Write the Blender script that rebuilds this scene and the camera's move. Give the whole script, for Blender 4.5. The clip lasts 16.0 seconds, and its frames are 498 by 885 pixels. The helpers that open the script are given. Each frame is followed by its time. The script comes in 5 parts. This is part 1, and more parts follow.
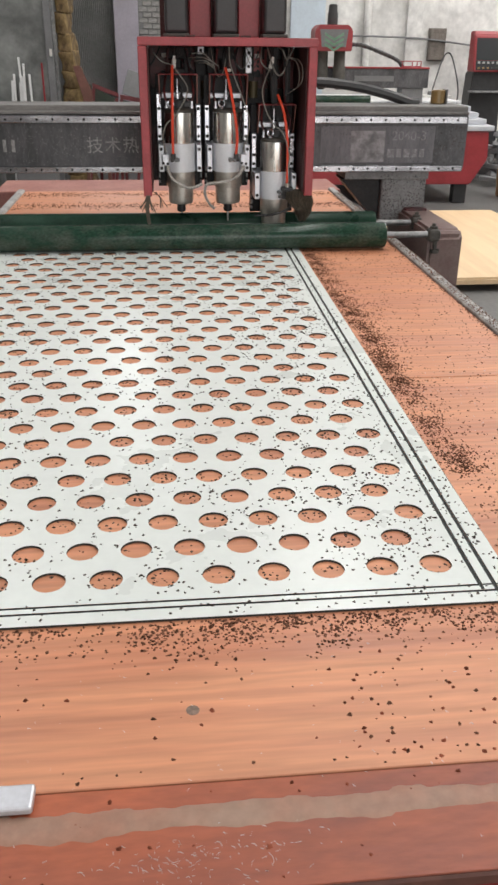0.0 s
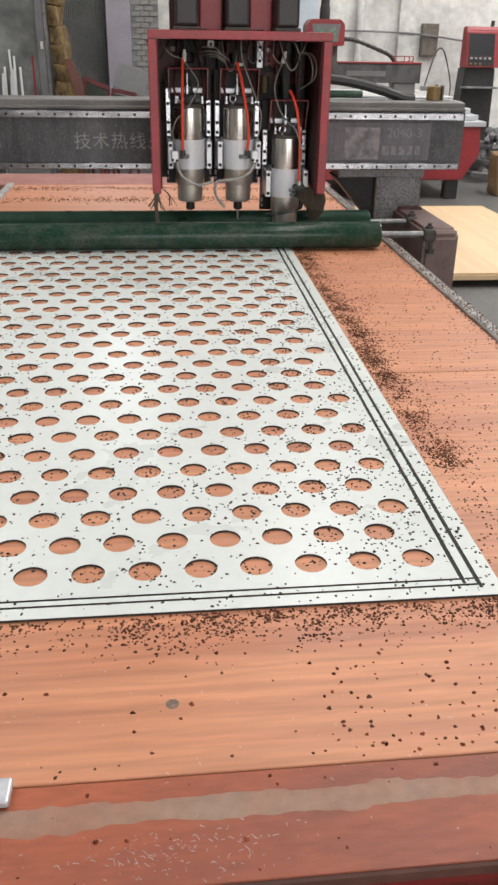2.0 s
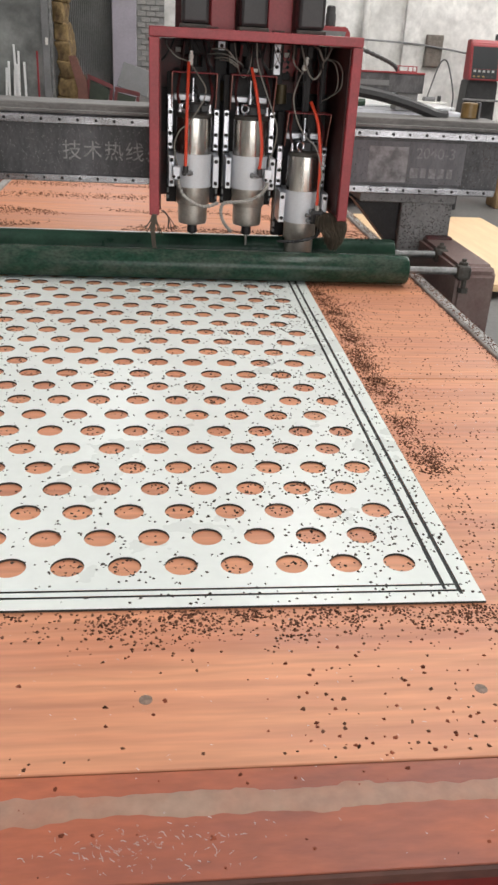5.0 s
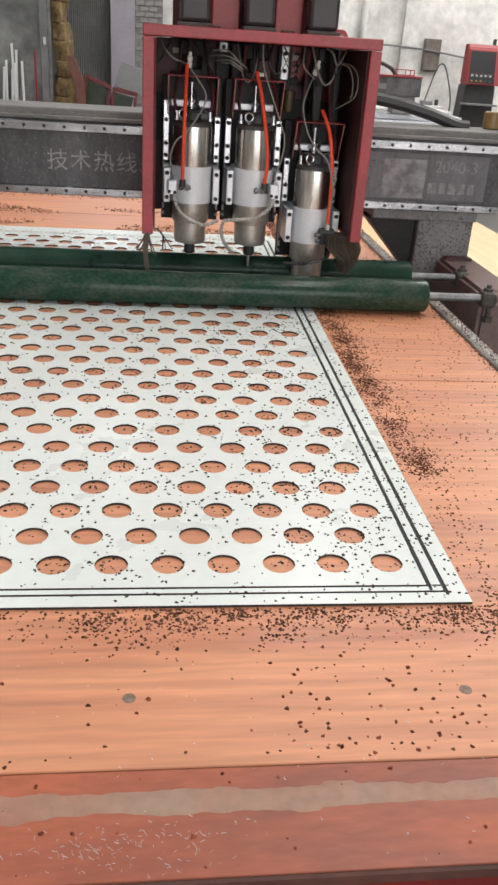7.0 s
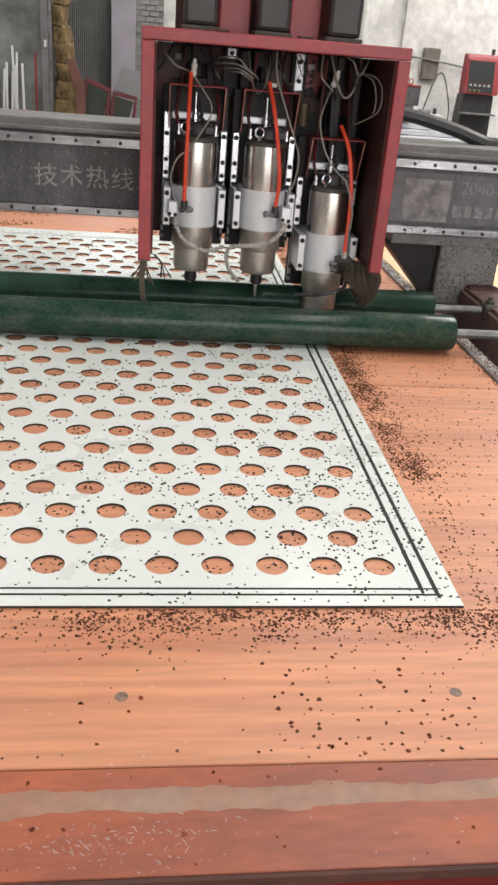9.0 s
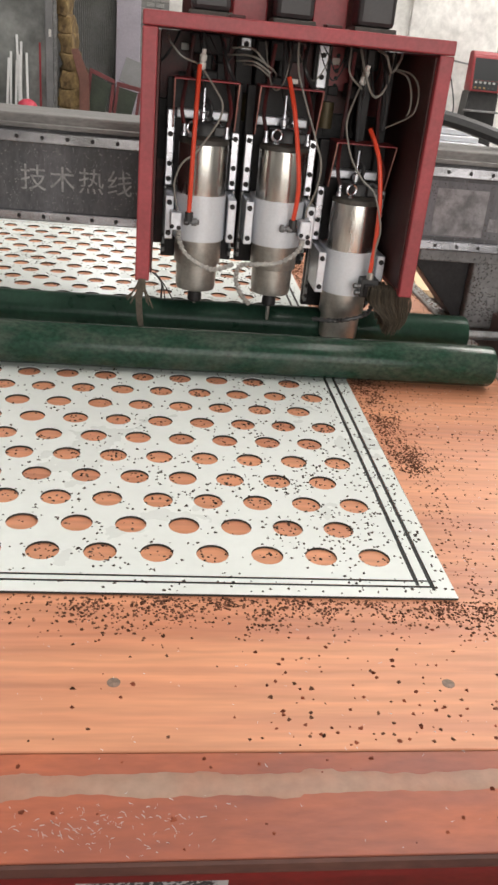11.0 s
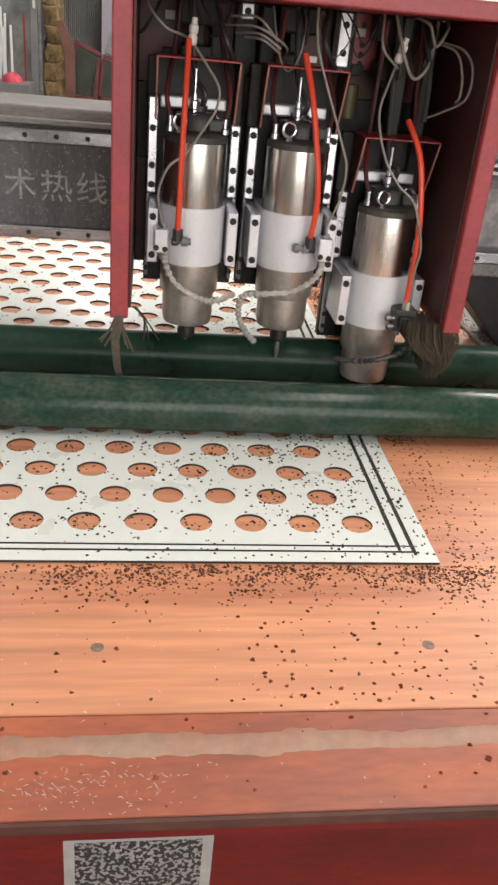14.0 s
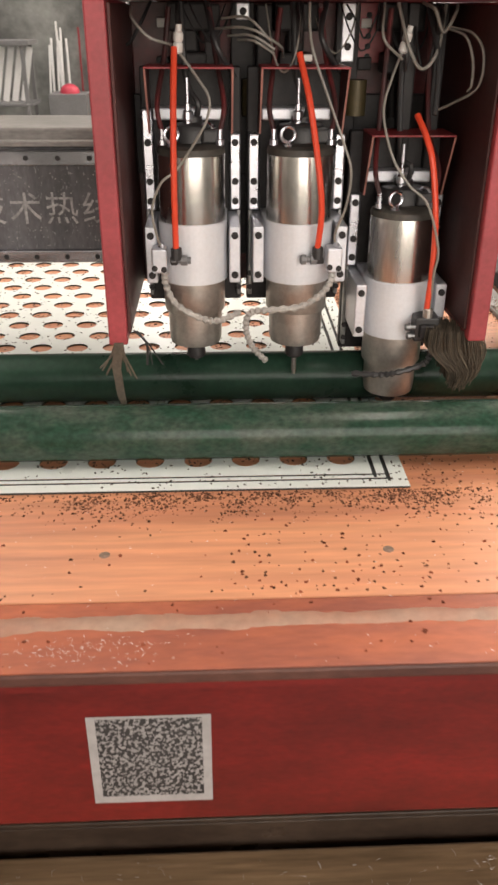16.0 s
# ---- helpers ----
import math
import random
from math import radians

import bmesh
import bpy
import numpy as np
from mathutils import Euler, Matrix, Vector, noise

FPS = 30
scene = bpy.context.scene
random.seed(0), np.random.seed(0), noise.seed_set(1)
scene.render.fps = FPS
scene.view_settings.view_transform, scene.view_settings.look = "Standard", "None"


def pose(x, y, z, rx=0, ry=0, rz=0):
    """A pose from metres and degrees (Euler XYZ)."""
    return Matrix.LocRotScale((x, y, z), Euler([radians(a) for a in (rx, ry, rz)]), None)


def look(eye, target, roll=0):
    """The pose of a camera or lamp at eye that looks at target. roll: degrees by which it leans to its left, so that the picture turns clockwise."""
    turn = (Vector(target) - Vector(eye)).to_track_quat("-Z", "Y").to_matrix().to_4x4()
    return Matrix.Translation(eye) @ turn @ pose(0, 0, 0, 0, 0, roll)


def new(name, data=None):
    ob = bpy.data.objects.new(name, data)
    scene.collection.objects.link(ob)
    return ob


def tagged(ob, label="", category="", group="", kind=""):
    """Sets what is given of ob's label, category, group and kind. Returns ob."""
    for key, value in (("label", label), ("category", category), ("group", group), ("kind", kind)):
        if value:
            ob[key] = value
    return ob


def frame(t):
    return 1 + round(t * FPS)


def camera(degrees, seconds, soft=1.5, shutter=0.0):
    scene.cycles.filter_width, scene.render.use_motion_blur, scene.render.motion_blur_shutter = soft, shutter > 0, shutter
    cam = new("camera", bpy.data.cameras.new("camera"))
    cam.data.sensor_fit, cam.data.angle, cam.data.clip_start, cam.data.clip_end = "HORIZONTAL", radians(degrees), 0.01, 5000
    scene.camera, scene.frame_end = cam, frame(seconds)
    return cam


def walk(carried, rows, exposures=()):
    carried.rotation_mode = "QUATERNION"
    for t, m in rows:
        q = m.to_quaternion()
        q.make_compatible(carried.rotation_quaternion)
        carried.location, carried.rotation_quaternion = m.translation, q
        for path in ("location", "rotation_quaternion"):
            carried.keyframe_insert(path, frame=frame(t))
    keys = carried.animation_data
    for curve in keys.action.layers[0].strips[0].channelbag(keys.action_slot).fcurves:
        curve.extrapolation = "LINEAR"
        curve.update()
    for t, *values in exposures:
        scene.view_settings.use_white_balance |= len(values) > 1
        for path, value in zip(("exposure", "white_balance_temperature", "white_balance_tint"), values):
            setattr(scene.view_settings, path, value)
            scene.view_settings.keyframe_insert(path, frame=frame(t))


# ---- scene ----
cam = camera(34.0, 16.0, soft=2.7, shutter=0.5)
PATH = [
    (0, (-0.379, -0.968, 1.484), (-0.193, 0.82, 0.607), 0.6),
    (0.5, (-0.374, -0.966, 1.484), (-0.173, 0.817, 0.601), 1.1),
    (1, (-0.372, -0.966, 1.481), (-0.176, 0.815, 0.591), 1.0),
    (1.5, (-0.369, -0.968, 1.482), (-0.173, 0.812, 0.592), 1.0),
    (2, (-0.365, -0.969, 1.482), (-0.161, 0.812, 0.595), 1.0),
    (2.5, (-0.36, -0.97, 1.48), (-0.141, 0.81, 0.595), 1.3),
    (3, (-0.364, -0.969, 1.478), (-0.134, 0.809, 0.591), 1.9),
    (3.5, (-0.362, -0.966, 1.475), (-0.135, 0.81, 0.583), 2.3),
    (6, (-0.35, -0.972, 1.473), (-0.126, 0.815, 0.603), 3.6),
    (6.5, (-0.348, -0.97, 1.472), (-0.123, 0.817, 0.602), 3.7),
    (7, (-0.343, -0.971, 1.47), (-0.109, 0.813, 0.597), 3.9),
    (7.5, (-0.339, -0.973, 1.469), (-0.094, 0.808, 0.593), 4.0),
    (8, (-0.342, -0.975, 1.47), (-0.093, 0.807, 0.597), 4.2),
    (8.5, (-0.344, -0.978, 1.47), (-0.097, 0.808, 0.605), 4.6),
    (9, (-0.344, -0.98, 1.47), (-0.098, 0.808, 0.609), 4.8),
    (11.5, (-0.338, -0.982, 1.46), (-0.084, 0.799, 0.586), 6.1),
    (12, (-0.336, -0.987, 1.462), (-0.077, 0.793, 0.586), 6.3),
    (12.5, (-0.336, -0.988, 1.458), (-0.078, 0.788, 0.576), 6.3),
    (13, (-0.33, -0.99, 1.454), (-0.07, 0.778, 0.556), 6.0),
    (13.5, (-0.324, -0.992, 1.452), (-0.06, 0.767, 0.537), 5.6),
    (14, (-0.325, -0.993, 1.453), (-0.058, 0.763, 0.533), 5.5),
    (14.5, (-0.317, -1.001, 1.453), (-0.053, 0.756, 0.535), 4.9),
    (15, (-0.328, -1.033, 1.459), (-0.045, 0.718, 0.534), 3.9),
    (15.5, (-0.29, -1.097, 1.453), (-0.087, 0.66, 0.521), 3.0),
    (16, (-0.209, -1.194, 1.467), (-0.129, 0.57, 0.529), 0.3),
]
walk(cam, [(t, look(eye, target, roll)) for t, eye, target, roll in PATH],
     exposures=[(0, -0.36, 6500, 10), (3.5, -0.32, 6500, 10), (6.0, -0.27, 6500, 10), (9.0, -0.18, 6600, 10), (12.0, -0.08, 6800, 11), (14.5, 0.12, 6950, 12), (15.5, 0.2, 7200, 13), (16.0, 0.3, 7350, 14)])

# ---------------------------------------------------------------- light
world = bpy.data.worlds.new("world")
scene.world = world
world.use_nodes = True
sky = world.node_tree.nodes.new("ShaderNodeTexSky")
sky.sky_type, sky.sun_disc = "NISHITA", False
sky.sun_elevation, sky.sun_rotation = radians(50), radians(200)
world.node_tree.nodes["Background"].inputs["Strength"].default_value = 0.1
world.node_tree.links.new(sky.outputs[0], world.node_tree.nodes["Background"].inputs["Color"])


def area_lamp(name, eye, target, sx, sy, watts, color):
    data = bpy.data.lights.new(name, "AREA")
    data.shape, data.size, data.size_y, data.energy, data.color = "RECTANGLE", sx, sy, watts, color
    ob = new(name, data)
    ob.matrix_world = look(eye, target)
    return ob


# right roof strip, high window, plus added fill lamps: left, side, behind the camera
area_lamp("skylight_right", (1.4, 3.0, 5.95), (1.4, 3.0, 0), 0.8, 11.0, 305, (1.0, 0.97, 0.93))
area_lamp("roof_fill_left", (-3.0, 3.0, 5.95), (-3.0, 3.0, 0), 1.2, 11.0, 225, (1.0, 0.97, 0.93))
area_lamp("roof_fill_side", (5.2, 6.0, 5.95), (5.2, 6.0, 0), 1.2, 7.0, 550, (1.0, 0.98, 0.95))
area_lamp("rear_fill", (1.5, -5.9, 2.3), (1.0, 2.0, 1.2), 5.0, 3.6, 240, (1.0, 0.97, 0.94))
area_lamp("window_daylight", (-0.96, 10.52, 4.3), (-0.96, 0.0, 4.3), 0.64, 1.96, 36, (0.95, 0.98, 1.0))


# ---------------------------------------------------------------- materials
def mat(name, color, rough=0.5, metal=0.0, var=0.25, scale=8.0, fine=90.0, bump=0.15, second=None, cover=0.5, stretch=(1, 1, 1),
        rough_var=0.15, island=0.0, coat=0.0, speck=None, speck_scale=140.0, speck_at=0.66):
    """A painted, worn or dusty surface: large stains, fine grain, uneven gloss and a little relief."""
    m = bpy.data.materials.new(name)
    m.use_nodes = True
    t = m.node_tree
    n, l = t.nodes, t.links
    b = n["Principled BSDF"]
    tc, mp = n.new("ShaderNodeTexCoord"), n.new("ShaderNodeMapping")
    mp.inputs["Scale"].default_value = stretch
    l.new(tc.outputs["Object"], mp.inputs["Vector"])

    def noise_node(s, detail, rgh=0.6):
        x = n.new("ShaderNodeTexNoise")
        x.inputs["Scale"].default_value, x.inputs["Detail"].default_value, x.inputs["Roughness"].default_value = s, detail, rgh
        l.new(mp.outputs[0], x.inputs["Vector"])
        return x

    big, small = noise_node(scale, 5), noise_node(fine, 3)
    ramp = n.new("ShaderNodeValToRGB")
    sec = second or tuple(c * (1 - var) for c in color)
    ramp.color_ramp.elements[0].position, ramp.color_ramp.elements[1].position = cover - 0.12, cover + 0.16
    ramp.color_ramp.elements[0].color, ramp.color_ramp.elements[1].color = (*sec, 1), (*color, 1)
    l.new(big.outputs["Fac"], ramp.inputs[0])
    grain = n.new("ShaderNodeMapRange")
    grain.inputs[1].default_value, grain.inputs[2].default_value = 0.3, 0.7
    grain.inputs[3].default_value, grain.inputs[4].default_value = 1 - var * 0.6, 1 + var * 0.4
    l.new(small.outputs["Fac"], grain.inputs[0])
    mul = n.new("ShaderNodeVectorMath")
    mul.operation = "SCALE"
    l.new(ramp.outputs[0], mul.inputs[0])
    l.new(grain.outputs[0], mul.inputs["Scale"])
    out = mul.outputs[0]
    if island:
        geo = n.new("ShaderNodeNewGeometry")
        r2 = n.new("ShaderNodeMapRange")
        r2.inputs[3].default_value, r2.inputs[4].default_value = 1 - island, 1 + island
        l.new(geo.outputs["Random Per Island"], r2.inputs[0])
        mul2 = n.new("ShaderNodeVectorMath")
        mul2.operation = "SCALE"
        l.new(out, mul2.inputs[0])
        l.new(r2.outputs[0], mul2.inputs["Scale"])
        out = mul2.outputs[0]
    if speck:
        sp = noise_node(speck_scale, 1)
        r3 = n.new("ShaderNodeValToRGB")
        r3.color_ramp.elements[0].position, r3.color_ramp.elements[1].position = speck_at, speck_at + 0.03
        l.new(sp.outputs["Fac"], r3.inputs[0])
        mix = n.new("ShaderNodeMix")
        mix.data_type = "RGBA"
        l.new(r3.outputs[0], mix.inputs["Factor"])
        l.new(out, mix.inputs["A"])
        mix.inputs["B"].default_value = (*speck, 1)
        out = mix.outputs["Result"]
    l.new(out, b.inputs["Base Color"])
    rr = n.new("ShaderNodeMapRange")
    rr.inputs[3].default_value, rr.inputs[4].default_value = max(0.04, rough - rough_var), min(1, rough + rough_var)
    l.new(big.outputs["Fac"], rr.inputs[0])
    l.new(rr.outputs[0], b.inputs["Roughness"])
    b.inputs["Metallic"].default_value = metal
    b.inputs["Coat Weight"].default_value = coat
    if bump:
        bp = n.new("ShaderNodeBump")
        bp.inputs["Strength"].default_value, bp.inputs["Distance"].default_value = bump, 0.002
        l.new(small.outputs["Fac"], bp.inputs["Height"])
        l.new(bp.outputs[0], b.inputs["Normal"])
    return m


WOOD = mat("orange_wood", (0.67, 0.295, 0.158), 0.43, var=0.24, scale=2.4, fine=10.0, bump=0.15, second=(0.54, 0.215, 0.12), cover=0.45, stretch=(0.45, 7, 7), rough_var=0.2)
RED = mat("red_paint", (0.34, 0.035, 0.042), 0.42, var=0.25, scale=5, fine=120, bump=0.08)
RED_EDGE = mat("worn_red_paint", (0.39, 0.056, 0.066), 0.45, var=0.25, scale=9, fine=120, bump=0.08)
RED_BACK = mat("dark_back_red_paint", (0.15, 0.017, 0.019), 0.5, var=0.4, scale=9, fine=90, bump=0.08, second=(0.045, 0.016, 0.016), cover=0.52)
RED_DARK = mat("dark_red_paint", (0.095, 0.036, 0.034), 0.5, var=0.4, scale=7, fine=90, bump=0.1)
RED_TOP = mat("worn_red_bed_paint", (0.43, 0.112, 0.048), 0.5, var=0.25, scale=4, fine=40, bump=0.12, second=(0.26, 0.070, 0.042), stretch=(0.8, 3.0, 1))
DIRTY_EDGE = mat("grimy_red_edge_paint", (0.14, 0.055, 0.038), 0.6, var=0.4, scale=9, fine=80, bump=0.15, second=(0.09, 0.032, 0.024), stretch=(0.5, 1, 1))
FOOT_RED = mat("dusty_red_paint", (0.20, 0.145, 0.130), 0.6, var=0.3, scale=7, fine=80, bump=0.15, second=(0.155, 0.092, 0.084))
DUSTY_PINK = mat("dusty_faded_red_paint", (0.42, 0.205, 0.17), 0.6, var=0.3, scale=6, fine=70, bump=0.15, second=(0.32, 0.125, 0.105))
FRONT_RED = mat("glossy_red_beam_paint", (0.235, 0.017, 0.0135), 0.36, var=0.3, scale=2.5, fine=60, bump=0.05, second=(0.12, 0.012, 0.010), stretch=(1, 1, 3))
PUTTY = mat("grey_filler", (0.34, 0.215, 0.158), 0.5, var=0.25, scale=5, fine=60, bump=0.2, second=(0.36, 0.15, 0.092), cover=0.45)
# rear roller's green is darkened to carry the head's shade
GREEN_SHADED = mat("shaded_green_roller_paint", (0.013, 0.035, 0.023), 0.3, var=0.3, scale=9, fine=90, bump=0.06, second=(0.022, 0.058, 0.038), rough_var=-0.1)
GREEN_DUSTY = mat("dusty_green_roller_paint", (0.021, 0.055, 0.036), 0.2, var=0.6, scale=17, fine=150, bump=0.04, second=(0.066, 0.086, 0.068), cover=0.43, rough_var=-0.08, stretch=(0.6, 1, 1))
PANEL = mat("white_panel_face", (0.75, 0.79, 0.76), 0.29, var=0.05, scale=3, fine=50, bump=0.0, rough_var=0.08)
CORE = mat("black_panel_core", (0.035, 0.04, 0.038), 0.7, var=0.4, scale=60, fine=300, bump=0.1)
CHIP = mat("black_plastic_chip", (0.085, 0.068, 0.058), 0.75, var=0.3, scale=60, fine=300, bump=0.0, island=0.6)
# browner copy of CHIP: light bounced off the boards is in its colour
CHIP_WOOD = mat("dark_brown_chip", (0.17, 0.080, 0.052), 0.8, var=0.3, scale=60, fine=300, bump=0.0, island=0.6)
CHIP_BROWN = mat("brown_wood_chip", (0.24, 0.072, 0.042), 0.75, var=0.3, scale=60, fine=300, bump=0.0, island=0.6)
STEEL = mat("brushed_steel", (0.65, 0.63, 0.595), 0.26, 1.0, var=0.22, scale=9, fine=150, bump=0.05, stretch=(1, 1, 0.15), rough_var=0.07)
STEEL_DULL = mat("dull_steel", (0.56, 0.54, 0.515), 0.42, 1.0, var=0.3, scale=12, fine=120, bump=0.1)
STEEL_GREY = mat("worn_grey_steel", (0.52, 0.495, 0.46), 0.36, 0.75, var=0.2, scale=14, fine=120, bump=0.03, second=(0.38, 0.355, 0.32))
ALU = mat("white_aluminium", (0.66, 0.675, 0.72), 0.38, 0.55, var=0.12, scale=14, fine=160, bump=0.08)
CLAMP = mat("pale_cast_aluminium", (0.70, 0.715, 0.75), 0.5, 0.15, var=0.06, scale=10, fine=160, bump=0.06)
RAIL = mat("polished_rail", (0.64, 0.65, 0.71), 0.28, 1.0, var=0.15, scale=20, fine=120, bump=0.03)
RAIL_DUSTY = mat("worn_guide_rail", (0.56, 0.56, 0.60), 0.24, 1.0, var=0.35, scale=5, fine=120, bump=0.04, second=(0.26, 0.26, 0.275), cover=0.5, stretch=(1, 3, 3))
RAIL_PALE = mat("pale_dusty_rail", (0.46, 0.45, 0.43), 0.6, 0.1, var=0.4, scale=14, fine=120, bump=0.2, second=(0.26, 0.25, 0.24))
RAIL_DIRTY = mat("dusty_rail", (0.30, 0.30, 0.30), 0.42, 0.7, var=0.4, scale=20, fine=120, bump=0.1)
BEAM = mat("charcoal_beam_paint", (0.115, 0.112, 0.120), 0.45, var=0.45, scale=6, fine=70, bump=0.12, second=(0.045, 0.045, 0.048), speck=(0.20, 0.20, 0.205), speck_scale=190, speck_at=0.68, stretch=(1.6, 1, 0.6))
BEAM_CAP = mat("dusty_grey_beam_cap", (0.215, 0.205, 0.195), 0.6, var=0.4, scale=6, fine=90, bump=0.2, second=(0.115, 0.11, 0.105), stretch=(0.6, 2, 2))
LEG = mat("speckled_grey_paint", (0.24, 0.235, 0.235), 0.6, var=0.3, scale=10, fine=90, bump=0.2, speck=(0.09, 0.09, 0.09), speck_scale=120, speck_at=0.62)
DARK = mat("oily_black_steel", (0.033, 0.030, 0.031), 0.5, 0.0, var=0.4, scale=12, fine=120, bump=0.15)
BLACK = mat("black_plastic", (0.036, 0.035, 0.036), 0.45, var=0.3, scale=20, fine=200, bump=0.06)
HOSE_RED = mat("orange_red_air_hose", (0.75, 0.07, 0.03), 0.35, var=0.1, scale=20, fine=200, bump=0.0)
HOSE_GREY = mat("clear_grey_tube", (0.27, 0.255, 0.225), 0.35, var=0.2, scale=20, fine=200, bump=0.0)
BEAD = mat("grey_segmented_hose", (0.46, 0.44, 0.41), 0.5, var=0.3, scale=40, fine=200, bump=0.05)
WHITE_PL = mat("white_plastic", (0.72, 0.70, 0.66), 0.45, var=0.15, scale=30, fine=200, bump=0.0)
BRISTLE = mat("tan_bristle", (0.125, 0.10, 0.072), 0.7, var=0.4, scale=40, fine=200, bump=0.1, island=0.4)
SCREW = mat("dull_filled_screw", (0.27, 0.18, 0.135), 0.6, var=0.4, scale=60, fine=200, bump=0.1)
FADED = mat("faded_sticker", (0.31, 0.30, 0.31), 0.6, var=0.25, scale=26, fine=110, bump=0.08, second=(0.13, 0.125, 0.13), cover=0.45)
LABEL_GREY = mat("faded_lilac_label", (0.165, 0.16, 0.175), 0.5, var=0.3, scale=9, fine=70, bump=0.08, second=(0.10, 0.098, 0.105), cover=0.45, stretch=(2.0, 1, 0.5))
LETTER = mat("worn_white_lettering", (0.36, 0.35, 0.345), 0.6, var=0.45, scale=60, fine=150, bump=0.0, second=(0.17, 0.17, 0.17), cover=0.42)
LETTER_FADED = mat("faded_lettering", (0.30, 0.29, 0.30), 0.6, var=0.4, scale=60, fine=150, bump=0.0)
STICKER = mat("pale_sticker_paper", (0.48, 0.45, 0.44), 0.4, var=0.12, scale=20, fine=100, bump=0.0)
STICKER_INK = mat("printed_sticker_field", (0.40, 0.375, 0.365), 0.45, var=0.2, scale=30, fine=150, bump=0.0, speck=(0.04, 0.036, 0.036), speck_scale=170, speck_at=0.46)
CONCRETE = mat("dirty_concrete", (0.155, 0.15, 0.145), 0.55, var=0.3, scale=1.2, fine=30, bump=0.2, second=(0.10, 0.098, 0.096), rough_var=0.2)
PLASTER = mat("stained_white_plaster", (0.80, 0.79, 0.765), 0.8, var=0.28, scale=1.3, fine=11, bump=0.2, second=(0.48, 0.47, 0.45), cover=0.40)
PLASTER_GREY = mat("grey_plaster", (0.30, 0.30, 0.30), 0.8, var=0.3, scale=1.5, fine=14, bump=0.2)
PLY = mat("pale_plywood", (0.78, 0.58, 0.36), 0.5, var=0.1, scale=2.0, fine=6, bump=0.06, second=(0.70, 0.50, 0.29), stretch=(5, 0.5, 5))
PINE = mat("wet_brown_timber", (0.44, 0.285, 0.165), 0.22, var=0.4, scale=4, fine=12, bump=0.3, stretch=(0.6, 7, 7), rough_var=0.2)
GALV = mat("cloudy_sheet_metal", (0.30, 0.31, 0.30), 0.42, 0.3, var=0.25, scale=2.2, fine=14, bump=0.05, second=(0.13, 0.134, 0.13))
WOOL = mat("yellow_mineral_wool", (0.36, 0.25, 0.11), 0.95, var=0.5, scale=9, fine=45, bump=1.0, second=(0.10, 0.062, 0.032), cover=0.5, stretch=(1, 1, 0.6))
CORRUG = mat("grey_corrugated_steel", (0.27, 0.27, 0.265), 0.5, 0.2, var=0.3, scale=2, fine=40, bump=0.05)
LILAC = mat("lilac_wall_paint", (0.43, 0.40, 0.46), 0.7, var=0.12, scale=3, fine=40, bump=0.05)
BRICK = mat("whitewashed_brick", (0.36, 0.35, 0.34), 0.85, var=0.3, scale=8, fine=60, bump=0.3)
PALE_BLUE = mat("pale_blue_sheet", (0.55, 0.63, 0.70), 0.4, var=0.1, scale=3, fine=40, bump=0.03)
GREY_BOARD = mat("grey_board", (0.20, 0.20, 0.205), 0.5, var=0.2, scale=5, fine=60, bump=0.05)
BRIGHT_SHEET = mat("bright_aluminium_sheet", (0.80, 0.80, 0.80), 0.35, 0.2, var=0.08, scale=5, fine=60, bump=0.02)
STAINED = mat("stained_box_paint", (0.20, 0.175, 0.15), 0.6, var=0.4, scale=9, fine=60, bump=0.15, second=(0.12, 0.10, 0.085))
YELLOW_BAG = mat("tan_woven_sack", (0.42, 0.29, 0.15), 0.85, var=0.3, scale=10, fine=130, bump=0.4)
AMBER = mat("amber_plastic", (0.27, 0.17, 0.06), 0.35, var=0.2, scale=20, fine=100, bump=0.0)
CHEVRON = mat("green_stripe_paint", (0.16, 0.30, 0.20), 0.5, var=0.2, scale=20, fine=100, bump=0.0)
PINK = mat("pink_plastic", (0.62, 0.06, 0.10), 0.4, var=0.15, scale=20, fine=100, bump=0.0)
GLASS_DARK = mat("dark_screen", (0.01, 0.012, 0.014), 0.4, var=0.1, scale=5, fine=60, bump=0.0, rough_var=0.04)
for m, level in ((GREEN_SHADED, 0.2), (GREEN_DUSTY, 0.2), (DARK, 0.25), (RED_DARK, 0.3), (WOOD, 0.5), (CHIP, 0.15), (CHIP_WOOD, 0.05), (CHIP_BROWN, 0.05)):
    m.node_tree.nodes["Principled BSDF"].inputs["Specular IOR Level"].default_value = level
DARK_BROWN = mat("dark_brown_steel", (0.036, 0.023, 0.017), 0.3, var=0.5, scale=5, fine=60, bump=0.15, second=(0.075, 0.05, 0.036), stretch=(0.5, 1, 1))
DARK_GREEN = mat("dark_green_seat_board", (0.05, 0.065, 0.045), 0.6, var=0.4, scale=7, fine=60, bump=0.1)
CHAIR_RED = mat("old_red_chair_paint", (0.20, 0.045, 0.048), 0.5, var=0.35, scale=8)
# grime on bearings and nuts; on the spindle rims a painted dark reflection
GRIME_REFLECTION = mat("grime_and_reflection_dark_steel", (0.075, 0.068, 0.058), 0.6, var=0.4, scale=25, fine=120, bump=0.3)
CHAIR_BROWN = mat("brown_chair_wood", (0.20, 0.085, 0.065), 0.5, var=0.3, scale=8)


